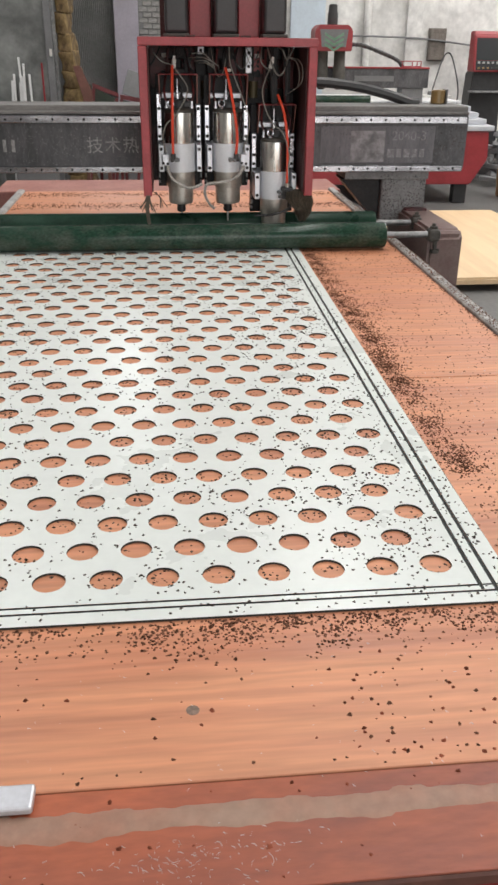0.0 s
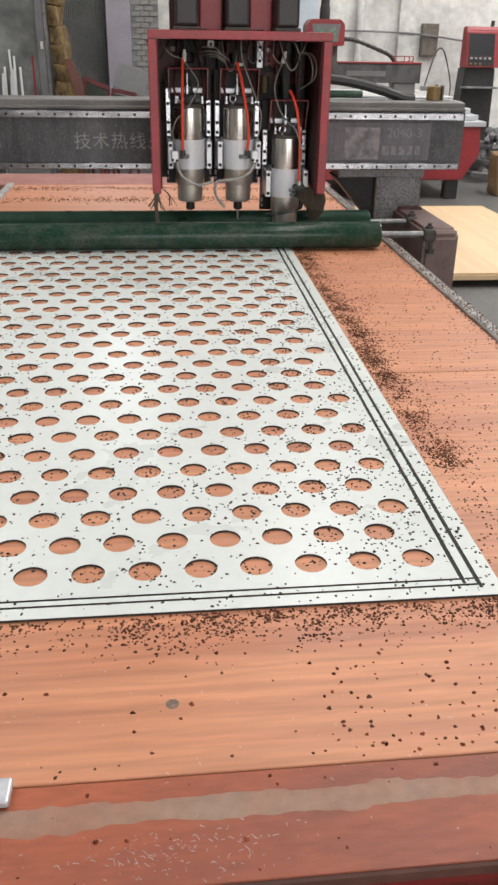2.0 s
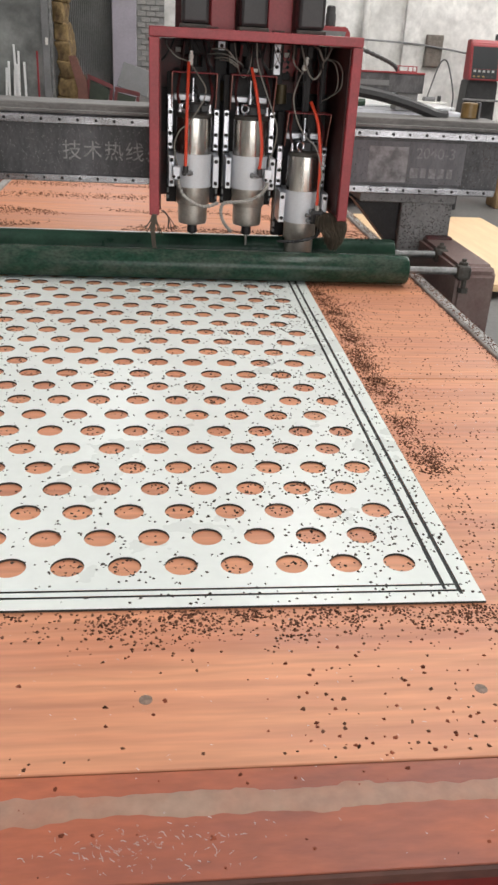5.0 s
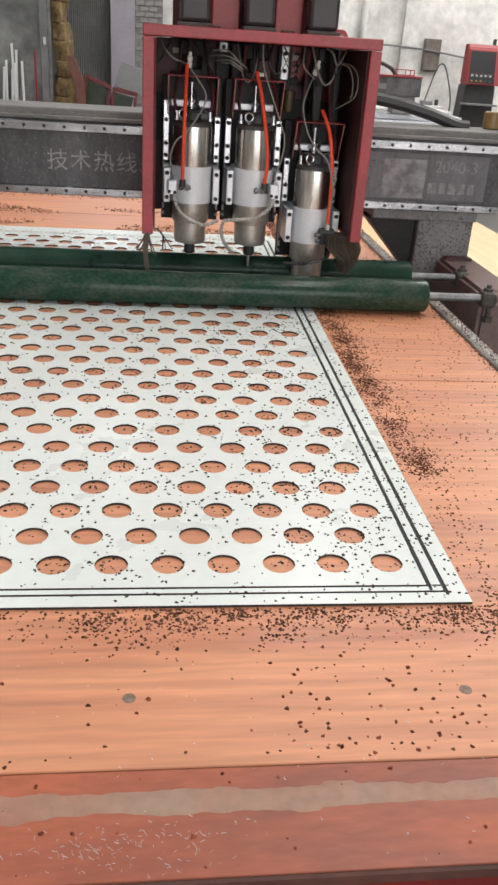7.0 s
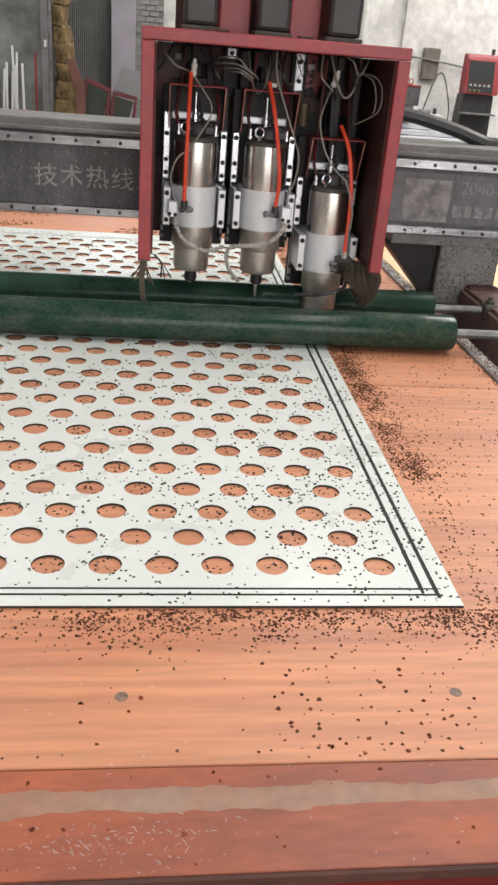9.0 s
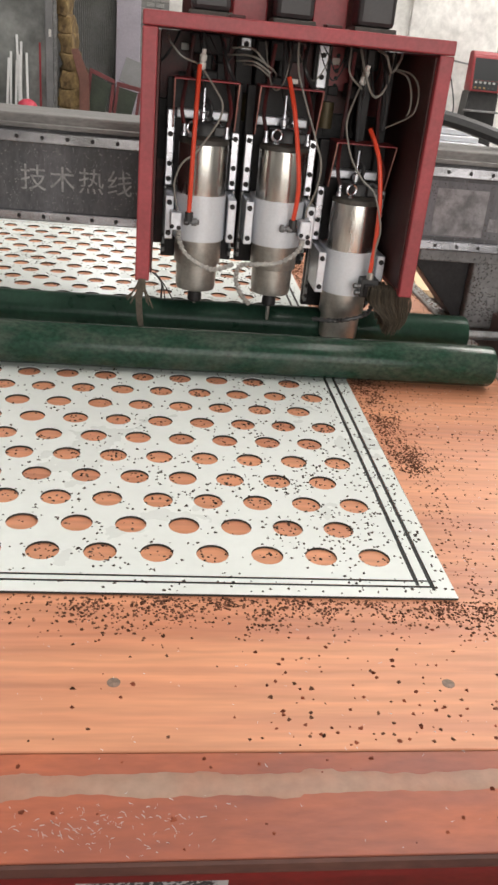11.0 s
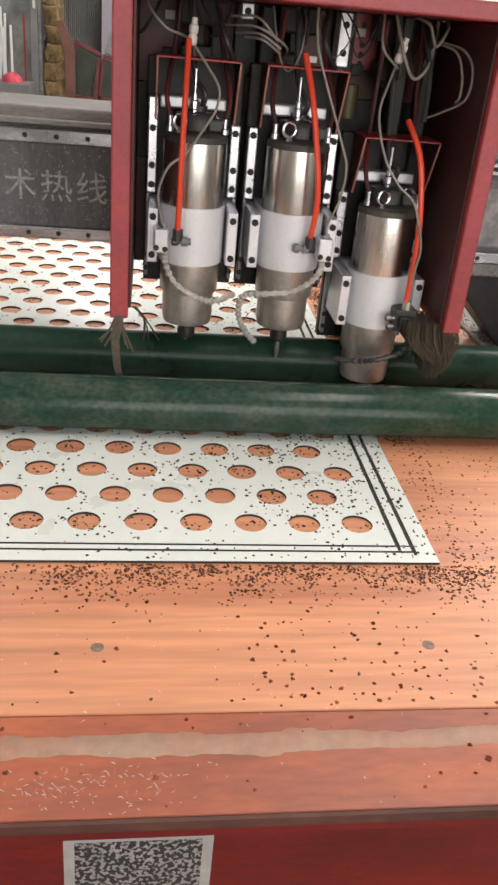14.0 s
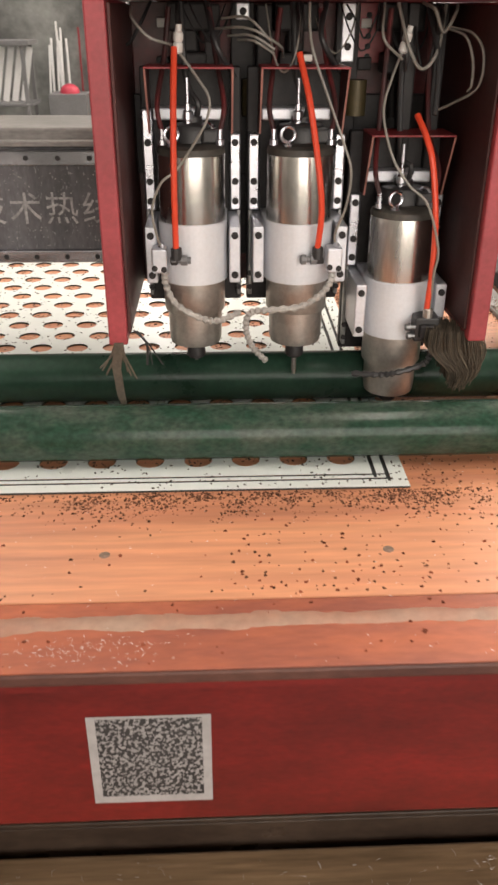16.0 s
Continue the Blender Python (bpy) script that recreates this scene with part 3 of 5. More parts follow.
def plywood_stack():
    rnd = random.Random(4)
    for y in (4.5, 5.5, 6.5):
        tagged(link("timber_bearer", box(1.26, 2.68, y - 0.04, y + 0.04, 0, 0.05, 0.004), PINE), "dark timber bearer under the plywood", "bearer", "bearers under plywood")
    for k in range(3):
        ob = tagged(link("plywood_sheet", box(-0.74, 0.74, -1.22, 1.22, 0, 0.0155, 0.001), PLY), "pale yellow plywood sheet lying in a low stack", "plywood", "stack of plywood")
        ob.matrix_world = pose(1.965 + rnd.uniform(-0.006, 0.006), 5.47 + rnd.uniform(-0.006, 0.006), 0.0505 + k * 0.016, 0, 0, rnd.uniform(-0.3, 0.3))


plywood_stack()


def left_corner():
    # offcuts leaning on the partition
    rnd = random.Random(12)
    for k, (x, h, lean) in enumerate(((-1.86, 1.12, 2), (-1.80, 1.30, 1), (-1.775, 1.36, -2), (-1.74, 1.18, -3), (-1.70, 1.20, -1), (-1.9, 1.2, 1), (-1.96, 1.14, 3))):
        bm = box(-0.011, 0.011, -0.011, 0.011, 0, h, 0.002)
        ob = tagged(link("leaning_strip", bm, BRIGHT_SHEET), "thin white aluminium strip leaning on the partition", "metal strip", "leaning strips")
        ob.matrix_world = pose(x, 8.33 + rnd.uniform(-0.02, 0.02), 0, -6, lean, 0)
    rd = tagged(link("red_rod", box(-1.60, -1.582, 8.46, 8.478, 0, 1.30, 0.002), RED), "faded red rod standing at the partition", "rod")
    f = thing("steel_stand", "dark steel stand with bright strips on it", "stand")
    for x in (-2.6, -2.0):
        for y in (7.5, 7.9):
            part("leg", box(x - 0.018, x + 0.018, y - 0.018, y + 0.018, 0, 1.16, 0.003), GREY_BOARD, f)
    part("top", box(-2.64, -1.93, 7.46, 7.94, 1.161, 1.20, 0.004), GREY_BOARD, f)
    part("low_shelf", box(-2.62, -1.95, 7.48, 7.92, 0.62, 0.65, 0.004), GREY_BOARD, f)
    for k in range(6):
        s = tagged(link("bright_strip", box(-0.03, 0.03, -0.004, 0.004, 0, 0.5, 0.001), BRIGHT_SHEET), "bright metal offcut standing on the stand's shelf", "metal offcut", "bright offcuts")
        s.matrix_world = pose(-2.5 + k * 0.085, 7.6 + 0.02 * k, 0.652, -4, 12, 0)
    c = thing("plastic_bowl", "pink-red plastic bowl upside down on a crate", "bowl")
    bm = bmesh.new()
    lathe(bm, [(0.10, 0.70), (0.10, 0.72), (0.085, 0.755), (0.05, 0.78), (0.01, 0.79)], "z", (-1.66, 8.0, 0), 20)
    part("dome", bm, PINK, c, smooth=True)
    bx = thing("low_crate", "grey wooden crate by the partition", "crate")
    part("body", box(-1.86, -1.48, 7.85, 8.25, 0, 0.699, 0.006), GREY_BOARD, bx)
    # two old frame chairs with a board on them, in the recess
    for x0, z0, x1, z1, y in ((-1.10, 1.085, -0.83, 0.985, 8.62), (-0.815, 0.97, -0.55, 0.925, 8.66)):
        ch = thing("frame_chair", "red steel frame chair with a dark green board", "chair", "old frame chairs")
        for xa, za, xb, zb in ((x0, z0, x1, z1), (x0 - 0.09, 0.56, x1 - 0.05, 0.53)):
            part("rail", prism([(xa, za - 0.022), (xa, za + 0.022), (xb, zb + 0.022), (xb, zb - 0.022)], "y", y, y + 0.03, 0.004), CHAIR_RED, ch)
        for xa, za, xb in ((x0 + 0.012, z0 - 0.023, x0 - 0.10), (x1 - 0.02, z1 - 0.023, x1 - 0.12)):
            part("leg", prism([(xa - 0.017, za), (xa + 0.017, za), (xb + 0.017, 0.0), (xb - 0.017, 0.0)], "y", y, y + 0.03, 0.004), CHAIR_RED, ch)
            part("leg", prism([(xa - 0.017, 0.5), (xa + 0.017, 0.5), (xa + 0.017, 0.0), (xa - 0.017, 0.0)], "y", y + 0.34, y + 0.37, 0.004), CHAIR_RED, ch)
        part("back_board", prism([(x0 + 0.02, z0 - 0.03), (x1 - 0.04, z1 - 0.03), (x1 - 0.13, 0.56), (x0 - 0.04, 0.58)], "y", y + 0.008, y + 0.02), DARK_GREEN, ch, "dark green board")
        part("seat", box(x0 - 0.08, x1 - 0.04, y + 0.031, y + 0.38, 0.50, 0.53, 0.004), DARK_GREEN, ch, "dark green seat board")
    b = link("grey_board", box(-0.17, 0.17, -0.01, 0.01, 0, 0.26, 0.003), GREY_BOARD)
    tagged(b, "grey board propped on the red chairs", "board")
    b.matrix_world = pose(-0.64, 8.78, 0.945, -14, 18, 0)
    ch = thing("wooden_chair", "old brown wooden chair by the insulation", "chair")
    part("backrest", prism([(-1.285, 1.27), (-1.21, 1.275), (-1.10, 1.02), (-1.09, 0.55), (-1.20, 0.55), (-1.20, 0.96)], "y", 8.55, 8.59, 0.006), CHAIR_BROWN, ch)
    part("seat", box(-1.22, -0.95, 8.55, 8.60, 0.50, 0.54, 0.006), CHAIR_BROWN, ch)
    for x in (-1.2, -0.97):
        part("leg", box(x - 0.02, x + 0.02, 8.55, 8.60, 0, 0.5, 0.004), CHAIR_BROWN, ch)


left_corner()

# ---------------------------------------------------------------- the router table
TOP = 0.796


def router_table():
    t = thing("router_table", "long router table with orange wooden boards on a red steel frame", "machine table")
    part("front_lip", prism([(-0.484, 0.762), (-0.484, 0.7925), (-0.362, 0.7925), (-0.362, 0.7745), (-0.30, 0.7745), (-0.30, 0.762)], "x", -1.25, 0.56, 0.002), FRONT_RED, t, "overhanging red steel lip")
    part("front_beam", box(-1.25, 0.56, -0.345, -0.2505, 0.353, 0.7617, 0.004), FRONT_RED, t, "glossy red front beam under the lip")
    part("front_ledge", box(-1.25, 0.56, -0.485, -0.3618, 0.7926, 0.7955, 0.001), RED_TOP, t, "worn red-brown painted ledge")
    part("grimy_edge", prism([(-0.4845, 0.792), (-0.4862, 0.788), (-0.4858, 0.777), (-0.4845, 0.774)], "x", -1.25, 0.56), DIRTY_EDGE, t, "grimy brown edge band")
    # uneven strip of filler along the joint
    bm = bmesh.new()
    n = 340
    rows = []
    for i in range(n + 1):
        x = -1.2 + i * (1.7 / n)
        a = -0.3885 + 0.005 * noise.noise(Vector((x * 11, 0, 0))) + 0.003 * noise.noise(Vector((x * 60, 3, 0))) + (0.003 if noise.noise(Vector((x * 17, 2, 5))) > 0.15 else 0)
        b = -0.4175 + 0.0075 * noise.noise(Vector((x * 9, 7, 0))) + 0.004 * noise.noise(Vector((x * 50, 9, 0))) + (0.004 if x > -0.17 else 0)
        rows.append([bm.verts.new((x, y, z)) for y, z in ((b, 0.7954), (b + 0.004, 0.7968), ((a + b) / 2, 0.7972), (a - 0.003, 0.7968), (a, 0.7954))])
    for r, s in zip(rows, rows[1:]):
        for k in range(4):
            bm.faces.new((r[k], s[k], s[k + 1], r[k + 1]))
    bmesh.ops.recalc_face_normals(bm, faces=bm.faces)
    part("filler_strip", bm, PUTTY, t, "grey smeared filler strip", True)
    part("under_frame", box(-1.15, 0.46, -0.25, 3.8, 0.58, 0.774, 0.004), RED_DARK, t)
    part("rear_beam", box(-1.25, 0.56, 3.47, 3.86, 0.534, 0.795, 0.006), DUSTY_PINK, t, "dusty faded red rear beam")
    part("side_rail", prism([(0.492, 0.60), (0.492, 0.802), (0.498, 0.806), (0.522, 0.806), (0.528, 0.80), (0.528, 0.60)], "y", -0.361, 3.468, 0.001), RAIL_PALE, t, "dusty grey steel edge rail")
    part("side_rail", prism([(-1.128, 0.60), (-1.128, 0.80), (-1.122, 0.806), (-1.098, 0.806), (-1.092, 0.80), (-1.092, 0.60)], "y", -0.361, 3.468, 0.001), RAIL_PALE, t, "dusty grey steel edge rail")
    for x in (-1.2, 0.40):
        for y in (-0.2, 1.6, 3.4):
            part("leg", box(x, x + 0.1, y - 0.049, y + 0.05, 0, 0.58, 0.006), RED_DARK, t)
    # wooden boards
    ys = (-0.361, 0.745, 1.70, 2.58, 3.466)
    for a, b in zip(ys, ys[1:]):
        ob = part("board", box(-1.09, 0.49, a + (0.0008 if a < 0 else 0.0018), b - 0.0018, 0.775, TOP, 0.0014, 1), WOOD, t, "orange stained wooden board")
    # sunk screw heads
    bm = bmesh.new()
    lathe(bm, [(0.0078, 0.0), (0.0078, 0.0002), (0.006, 0.0004)], "z", (0, 0, 0), 16)
    mesh = piece_mesh("screw", bm, SCREW)
    put_copies("screw", mesh, t, [(-0.367, -0.259, TOP), (0.031, -0.259, TOP), (-0.765, -0.259, TOP), (0.43, -0.259, TOP)])
    part("end_stop", box(-0.72, -0.530, -0.388, -0.357, 0.7975, 0.808, 0.003), ALU, t, "pale aluminium stop block")
    s = part("sticker", box(-0.402, -0.223, -0.3460, -0.3452, 0.397, 0.577, 0), STICKER, t, "pale square printed paper sticker")
    part("sticker_field", box(-0.389, -0.236, -0.3465, -0.3461, 0.412, 0.572, 0), STICKER_INK, s, "dark mottled printed field")


router_table()
tagged(link("timber_plank", box(-1.1, 0.9, -0.62, -0.22, 0.0, 0.10, 0.006), PINE), "wet brown timber plank on the floor under the table", "plank")
# added channel: its dark brown stands for the shaded gap behind the plank
channel = thing("gap_channel", "dark steel channel added to fill the dark gap under the table", "steel channel")
part("web", box(-1.1, 0.9, -0.20, -0.188, 0.0, 0.148, 0.002), DARK_BROWN, channel)
part("flange", box(-1.1, 0.9, -0.20, -0.06, 0.1485, 0.16, 0.003), DARK_BROWN, channel)
part("flange", box(-1.1, 0.9, -0.1875, -0.06, 0.0, 0.012, 0.002), DARK_BROWN, channel)

# ---------------------------------------------------------------- the perforated panel
P, R, HOLE = 0.08, 0.0748, 0.0235
ROWS, COLS = 29, 12
SK = 0.0085


def perforated_panel():
    """White sheet with a black core: staggered round holes and two grooves along its edge."""
    z1, z0 = 0.8004, 0.7966
    skin, core = bmesh.new(), bmesh.new()
    seg = 28

    def quad(bm, pts):
        bm.faces.new([bm.verts.new(p) for p in pts])

    def sx(y):
        return SK * max(0.0, y)

    for j in range(ROWS):
        y = j * R
        off = 0.0 if j % 2 == 0 else -P / 2
        for i in range(COLS):
            x = off - i * P
            ring, rim = [], []
            for k in range(seg):
                a = 2 * math.pi * (k + 0.5) / seg
                c, s = math.cos(a), math.sin(a)
                m = min((P / 2) / abs(c) if abs(c) > 1e-9 else 9, (R / 2) / abs(s) if abs(s) > 1e-9 else 9)
                rim.append((x + m * c + sx(y), y + m * s, z1))
                ring.append((x + HOLE * c + sx(y), y + HOLE * s))
            vr = [skin.verts.new(p) for p in rim]
            vi = [skin.verts.new((*p, z1)) for p in ring]
            for k in range(seg):
                k2 = (k + 1) % seg
                skin.faces.new((vi[k], vr[k], vr[k2], vi[k2]))
                pa, pb = rim[k], rim[k2]
                if abs(pa[0] - pb[0]) > 1e-6 and abs(pa[1] - pb[1]) > 1e-6:
                    cx = max(pa[0], pb[0]) if (pa[0] + pb[0]) / 2 > x + sx(y) else min(pa[0], pb[0])
                    cy = max(pa[1], pb[1]) if (pa[1] + pb[1]) / 2 > y else min(pa[1], pb[1])
                    vc = skin.verts.new((cx, cy, z1))
                    skin.faces.new((vr[k], vc, vr[k2]))
            hi = [core.verts.new((*p, z1 - 0.0004)) for p in ring]
            lo = [core.verts.new((*p, z0)) for p in ring]
            for k in range(seg):
                k2 = (k + 1) % seg
                core.faces.new((hi[k], hi[k2], lo[k2], lo[k]))
                quad(skin, [(*ring[k], z1), (*ring[k2], z1), (*ring[k2], z1 - 0.0004), (*ring[k], z1 - 0.0004)])
    # margins, split by the two grooves
    y_lo, y_hi = -R / 2, (ROWS - 1) * R + R / 2
    X0, X1, X2, X3, X4 = 0.0442, 0.0508, 0.0647, 0.0713, 0.098
    Y0, Y1, Y2, Y3, Y4 = -0.0548, -0.0592, -0.0685, -0.0730, -0.0955
    F1, F2, F3, F4, FE = y_hi + 0.018, y_hi + 0.0215, y_hi + 0.036, y_hi + 0.0395, 2.255

    def strip(x0, x1, y0, y1, bm=skin, z=z1):
        n = max(1, int((y1 - y0) / 0.3))
        for q in range(n):
            a, b = y0 + (y1 - y0) * q / n, y0 + (y1 - y0) * (q + 1) / n
            quad(bm, [(x0 + sx(a), a, z), (x1 + sx(a), a, z), (x1 + sx(b), b, z), (x0 + sx(b), b, z)])

    for j in range(ROWS):
        off = 0.0 if j % 2 == 0 else -P / 2
        ya, yb = j * R - R / 2, j * R + R / 2
        y = j * R
        quad(skin, [(off + P / 2 + sx(y), ya, z1), (X0 + sx(y), ya, z1), (X0 + sx(y), yb, z1), (off + P / 2 + sx(y), yb, z1)])
        end = off - (COLS - 1) * P - P / 2
        quad(skin, [(-1.0 + sx(y), ya, z1), (end + sx(y), ya, z1), (end + sx(y), yb, z1), (-1.0 + sx(y), yb, z1)])
    L = -1.0
    strip(L, X0, Y0, y_lo)
    strip(L, X0, y_hi, F1)
    strip(X1, X2, Y1, F2)
    strip(L, X1, Y2, Y1)
    strip(X1, X2, Y2, Y1)
    strip(L, X1, F2, F3)
    strip(X1, X2, F2, F3)
    strip(X3, X4, Y4, FE)
    strip(L, X3, Y4, Y3)
    strip(L, X3, F4, FE)
    zg = z1 - 0.0022
    for a, b, c, d in ((X0, X1, Y1, F2), (X2, X3, Y3, F4), (L, X1, Y1, Y0), (L, X3, Y3, Y2), (L, X1, F1, F2), (L, X3, F3, F4)):
        strip(a, b, c, d, core, zg)
    for x, a, b in ((X0, Y0, F1), (X1, Y1, F2), (X2, Y2, F3), (X3, Y3, F4)):
        quad(core, [(x + sx(a), a, z1 - 0.0004), (x + sx(b), b, z1 - 0.0004), (x + sx(b), b, zg), (x + sx(a), a, zg)])
    for y, x in ((Y0, X0), (Y1, X1), (Y2, X2), (Y3, X3), (F1, X0), (F2, X1), (F3, X2), (F4, X3)):
        quad(core, [(L, y, z1 - 0.0004), (x + sx(y), y, z1 - 0.0004), (x + sx(y), y, zg), (L, y, zg)])
    for (ax, ay), (bx, by) in (((L, Y4), (X4, Y4)), ((X4, Y4), (X4 + sx(FE), FE)), ((X4 + sx(FE), FE), (L, FE)), ((L, FE), (L, Y4))):
        quad(core, [(ax, ay, z1 - 0.0004), (bx, by, z1 - 0.0004), (bx, by, z0), (ax, ay, z0)])
        quad(skin, [(ax, ay, z1), (bx, by, z1), (bx, by, z1 - 0.0004), (ax, ay, z1 - 0.0004)])
    # the cutter overran the corner of the grooves
    for a, b, c, d in ((X1 + 0.0002, X2 - 0.0002, Y1 + 0.0004, Y0 - 0.0004), (X0 + 0.0008, X1 - 0.0008, Y2 + 0.0002, Y1 - 0.0002), (X2 + 0.0008, X3 - 0.0008, Y3 - 0.0062, Y3 - 0.0002), (X3 + 0.0002, X3 + 0.005, Y1 + 0.0008, Y0 - 0.0008)):
        strip(a, b, c, d, core, z1 + 0.0003)
    p = thing("perforated_panel", "white composite panel with staggered round holes and two black grooves", "perforated panel")
    part("face_skin", skin, PANEL, p, "white painted face")
    part("core", core, CORE, p, "black plastic core")


perforated_panel()


# ---------------------------------------------------------------- chips and swarf
def chips(name, label, spots, material, seed, lo, hi):
    """Many small ragged chips; spots are (x, y, z)."""
    rnd = random.Random(seed)
    verts, faces = [], []
    for x, y, z in spots:
        s = rnd.uniform(lo, hi)
        a0 = rnd.uniform(0, 6.28)
        k = len(verts)
        n = 5
        for q in range(n):
            a = a0 + q * 2 * math.pi / n + rnd.uniform(-0.4, 0.4)
            r = s * rnd.uniform(0.45, 1.0)
            verts.append((x + r * math.cos(a), y + r * math.sin(a), z + 0.0001))
        verts.append((x + rnd.uniform(-0.3, 0.3) * s, y + rnd.uniform(-0.3, 0.3) * s, z + s * rnd.uniform(0.4, 0.9)))
        for q in range(n):
            faces.append((k + q, k + (q + 1) % n, k + n))
    me = bpy.data.meshes.new(name)
    me.from_pydata(verts, [], faces)
    me.materials.append(material)
    return tagged(new(name, me), label, "swarf", kind="stuff")


def in_hole(x, y):
    j = round(y / R)
    for jj in (j - 1, j, j + 1):
        if 0 <= jj < ROWS:
            off = 0.0 if jj % 2 == 0 else -P / 2
            xx = x - SK * jj * R - off
            i = round(-xx / P)
            if 0 <= i < COLS and math.hypot(xx + i * P, y - jj * R) < HOLE - 0.002:
                return True
    return False


def scatter():
    rnd = random.Random(21)
    top = 0.8004

    def clump(x, y):
        return 0.5 + 0.9 * noise.noise(Vector((x * 22, y * 22, 0.5))) + 0.5 * noise.noise(Vector((x * 7, y * 7, 4.5)))

    panel, wood, big, brown = [], [], [], []
    while len(panel) < 7000:
        x, y = rnd.uniform(-0.95, 0.097), rnd.uniform(-0.09, 2.22)
        keep = 0.28 + 0.5 * max(0, 1 - abs(x - 0.03) / 0.3) + (0.25 if y < 0.3 else 0)
        keep *= 3.4 if in_hole(x, y) else 1.0
        if rnd.random() < keep * max(0.1, clump(x, y)):
            z = TOP if in_hole(x, y) else top
            panel.append((x, y, z))
    while len(wood) < 2200:                      # drift along the panel's near edge
        x, y = rnd.uniform(-0.9, 0.28), -0.098 - abs(rnd.gauss(0, 0.032))
        if rnd.random() < (0.35 + 0.65 * math.exp(-((x + 0.16) / 0.24) ** 2) + (0.3 if x > 0.05 else 0)) * max(0.15, clump(x, y)):
            wood.append((x, y, TOP))
    while len(wood) < 9600:                      # drift along the panel's long edge
        y = rnd.uniform(-0.1, 2.6)
        x = 0.140 + 0.010 * math.exp(-(y - 0.35) ** 2 / 0.1) + 0.006 * math.sin(y * 7) + rnd.gauss(0, 0.022 if rnd.random() < 0.75 else 0.05)
        if x > 0.103 + SK * y and (y > 0.28 or rnd.random() < 0.14) and rnd.random() < max(0.12, clump(x, y)):
            wood.append((x, y, TOP))
    while len(wood) < 11400:
        x, y = rnd.uniform(0.12, 0.488), rnd.uniform(-0.1, 2.6)
        if x > 0.115 + SK * y:
            wood.append((x, y, TOP))
    for k in range(2600):                        # on the rail
        wood.append((rnd.uniform(0.494, 0.526), rnd.uniform(0.2, 3.3), 0.806))
    for k in range(900):                         # at the rail's foot
        wood.append((0.4905 - abs(rnd.gauss(0, 0.008)), rnd.uniform(0.2, 3.3), TOP))
    dust = []
    while len(dust) < 6500:                      # fine dust in the same drifts
        y = rnd.uniform(0.28, 2.4)
        x = 0.140 + 0.010 * math.exp(-(y - 0.35) ** 2 / 0.1) + 0.006 * math.sin(y * 7) + rnd.gauss(0, 0.022)
        if x > 0.103 + SK * y and rnd.random() < max(0.1, clump(x, y)):
            dust.append((x, y, TOP))
    far = []
    for k in range(7000):                        # streaks behind the panel
        x = rnd.uniform(-1.08, 0.48)
        y = rnd.choice((2.30, 2.34, 2.62, 2.66, 3.02, 3.34)) + 0.05 * noise.noise(Vector((x * 3, 1, 2))) + rnd.gauss(0, 0.04)
        if noise.noise(Vector((x * 2.2, y * 3, 7))) > -0.1:
            far.append((x, y, TOP))
    for k in range(300):                         # loose ones on the front board
        x, y = rnd.uniform(-0.2, 0.45) if rnd.random() < 0.62 else rnd.uniform(-0.9, 0.48), -0.15 - 0.205 * rnd.random() ** 0.7
        (big if rnd.random() < 0.3 else brown).append((x, y, TOP))
    for k in range(70):
        brown.append((rnd.uniform(-0.9, 0.5), rnd.uniform(-0.475, -0.365), 0.7957))
    chips("panel_swarf", "scattered black plastic chips on the white panel", panel, CHIP, 1, 0.0015, 0.0040)
    chips("board_swarf", "drifts of dark brown chips on the wooden boards", wood, CHIP_WOOD, 2, 0.0012, 0.0038)
    chips("board_dust", "fine brown dust in drifts along the panel", dust, CHIP_WOOD, 6, 0.0005, 0.0012)
    chips("far_swarf", "smeared dark drifts of swarf on the boards behind the panel", far, CHIP_WOOD, 5, 0.002, 0.006)
    chips("loose_chips", "loose dark chips on the front board", big, CHIP_WOOD, 3, 0.0018, 0.0046)
    chips("brown_chips", "loose brown chips on the front board and ledge", brown, CHIP_BROWN, 4, 0.0014, 0.0046)
    # curled bright shavings on the ledge and the floor plank; some flecks draw glints
    verts, faces = [], []
    for k in range(1150):
        if k < 130:
            x, y, z = rnd.gauss(-0.37, 0.05), rnd.gauss(-0.452, 0.014), 0.7958
            y = min(max(y, -0.48), -0.425)
        elif k < 640:
            x, y, z = rnd.uniform(-0.9, 0.48), rnd.uniform(-0.48, -0.12), TOP
            if rnd.random() < 0.5:
                x, y = rnd.uniform(0.13, 0.48), rnd.uniform(-0.12, 0.9)
        else:
            x, y, z = rnd.uniform(-0.8, 0.6), rnd.uniform(-0.6, -0.24), 0.1012
        a, l = rnd.uniform(0, 6.28), rnd.uniform(0.002, 0.008) if k >= 640 else rnd.uniform(0.0008, 0.0034) if k < 130 else rnd.uniform(0.0006, 0.0022)
        b = a + rnd.uniform(-0.8, 0.8)
        p0 = Vector((x, y, z))
        p1 = p0 + Vector((math.cos(a), math.sin(a), rnd.uniform(0.0, 0.5))) * l
        p2 = p1 + Vector((math.cos(b), math.sin(b), rnd.uniform(-0.3, 0.3))) * l
        i = len(verts)
        for p in (p0, p1, p2):
            verts += [tuple(p), tuple(p + Vector((0.0002, 0.0002, 0.0004)))]
        faces += [(i, i + 1, i + 3, i + 2), (i + 2, i + 3, i + 5, i + 4)]
    me = bpy.data.meshes.new("shavings_and_glints")
    me.from_pydata(verts, [], faces)
    me.materials.append(BRIGHT_SHEET)
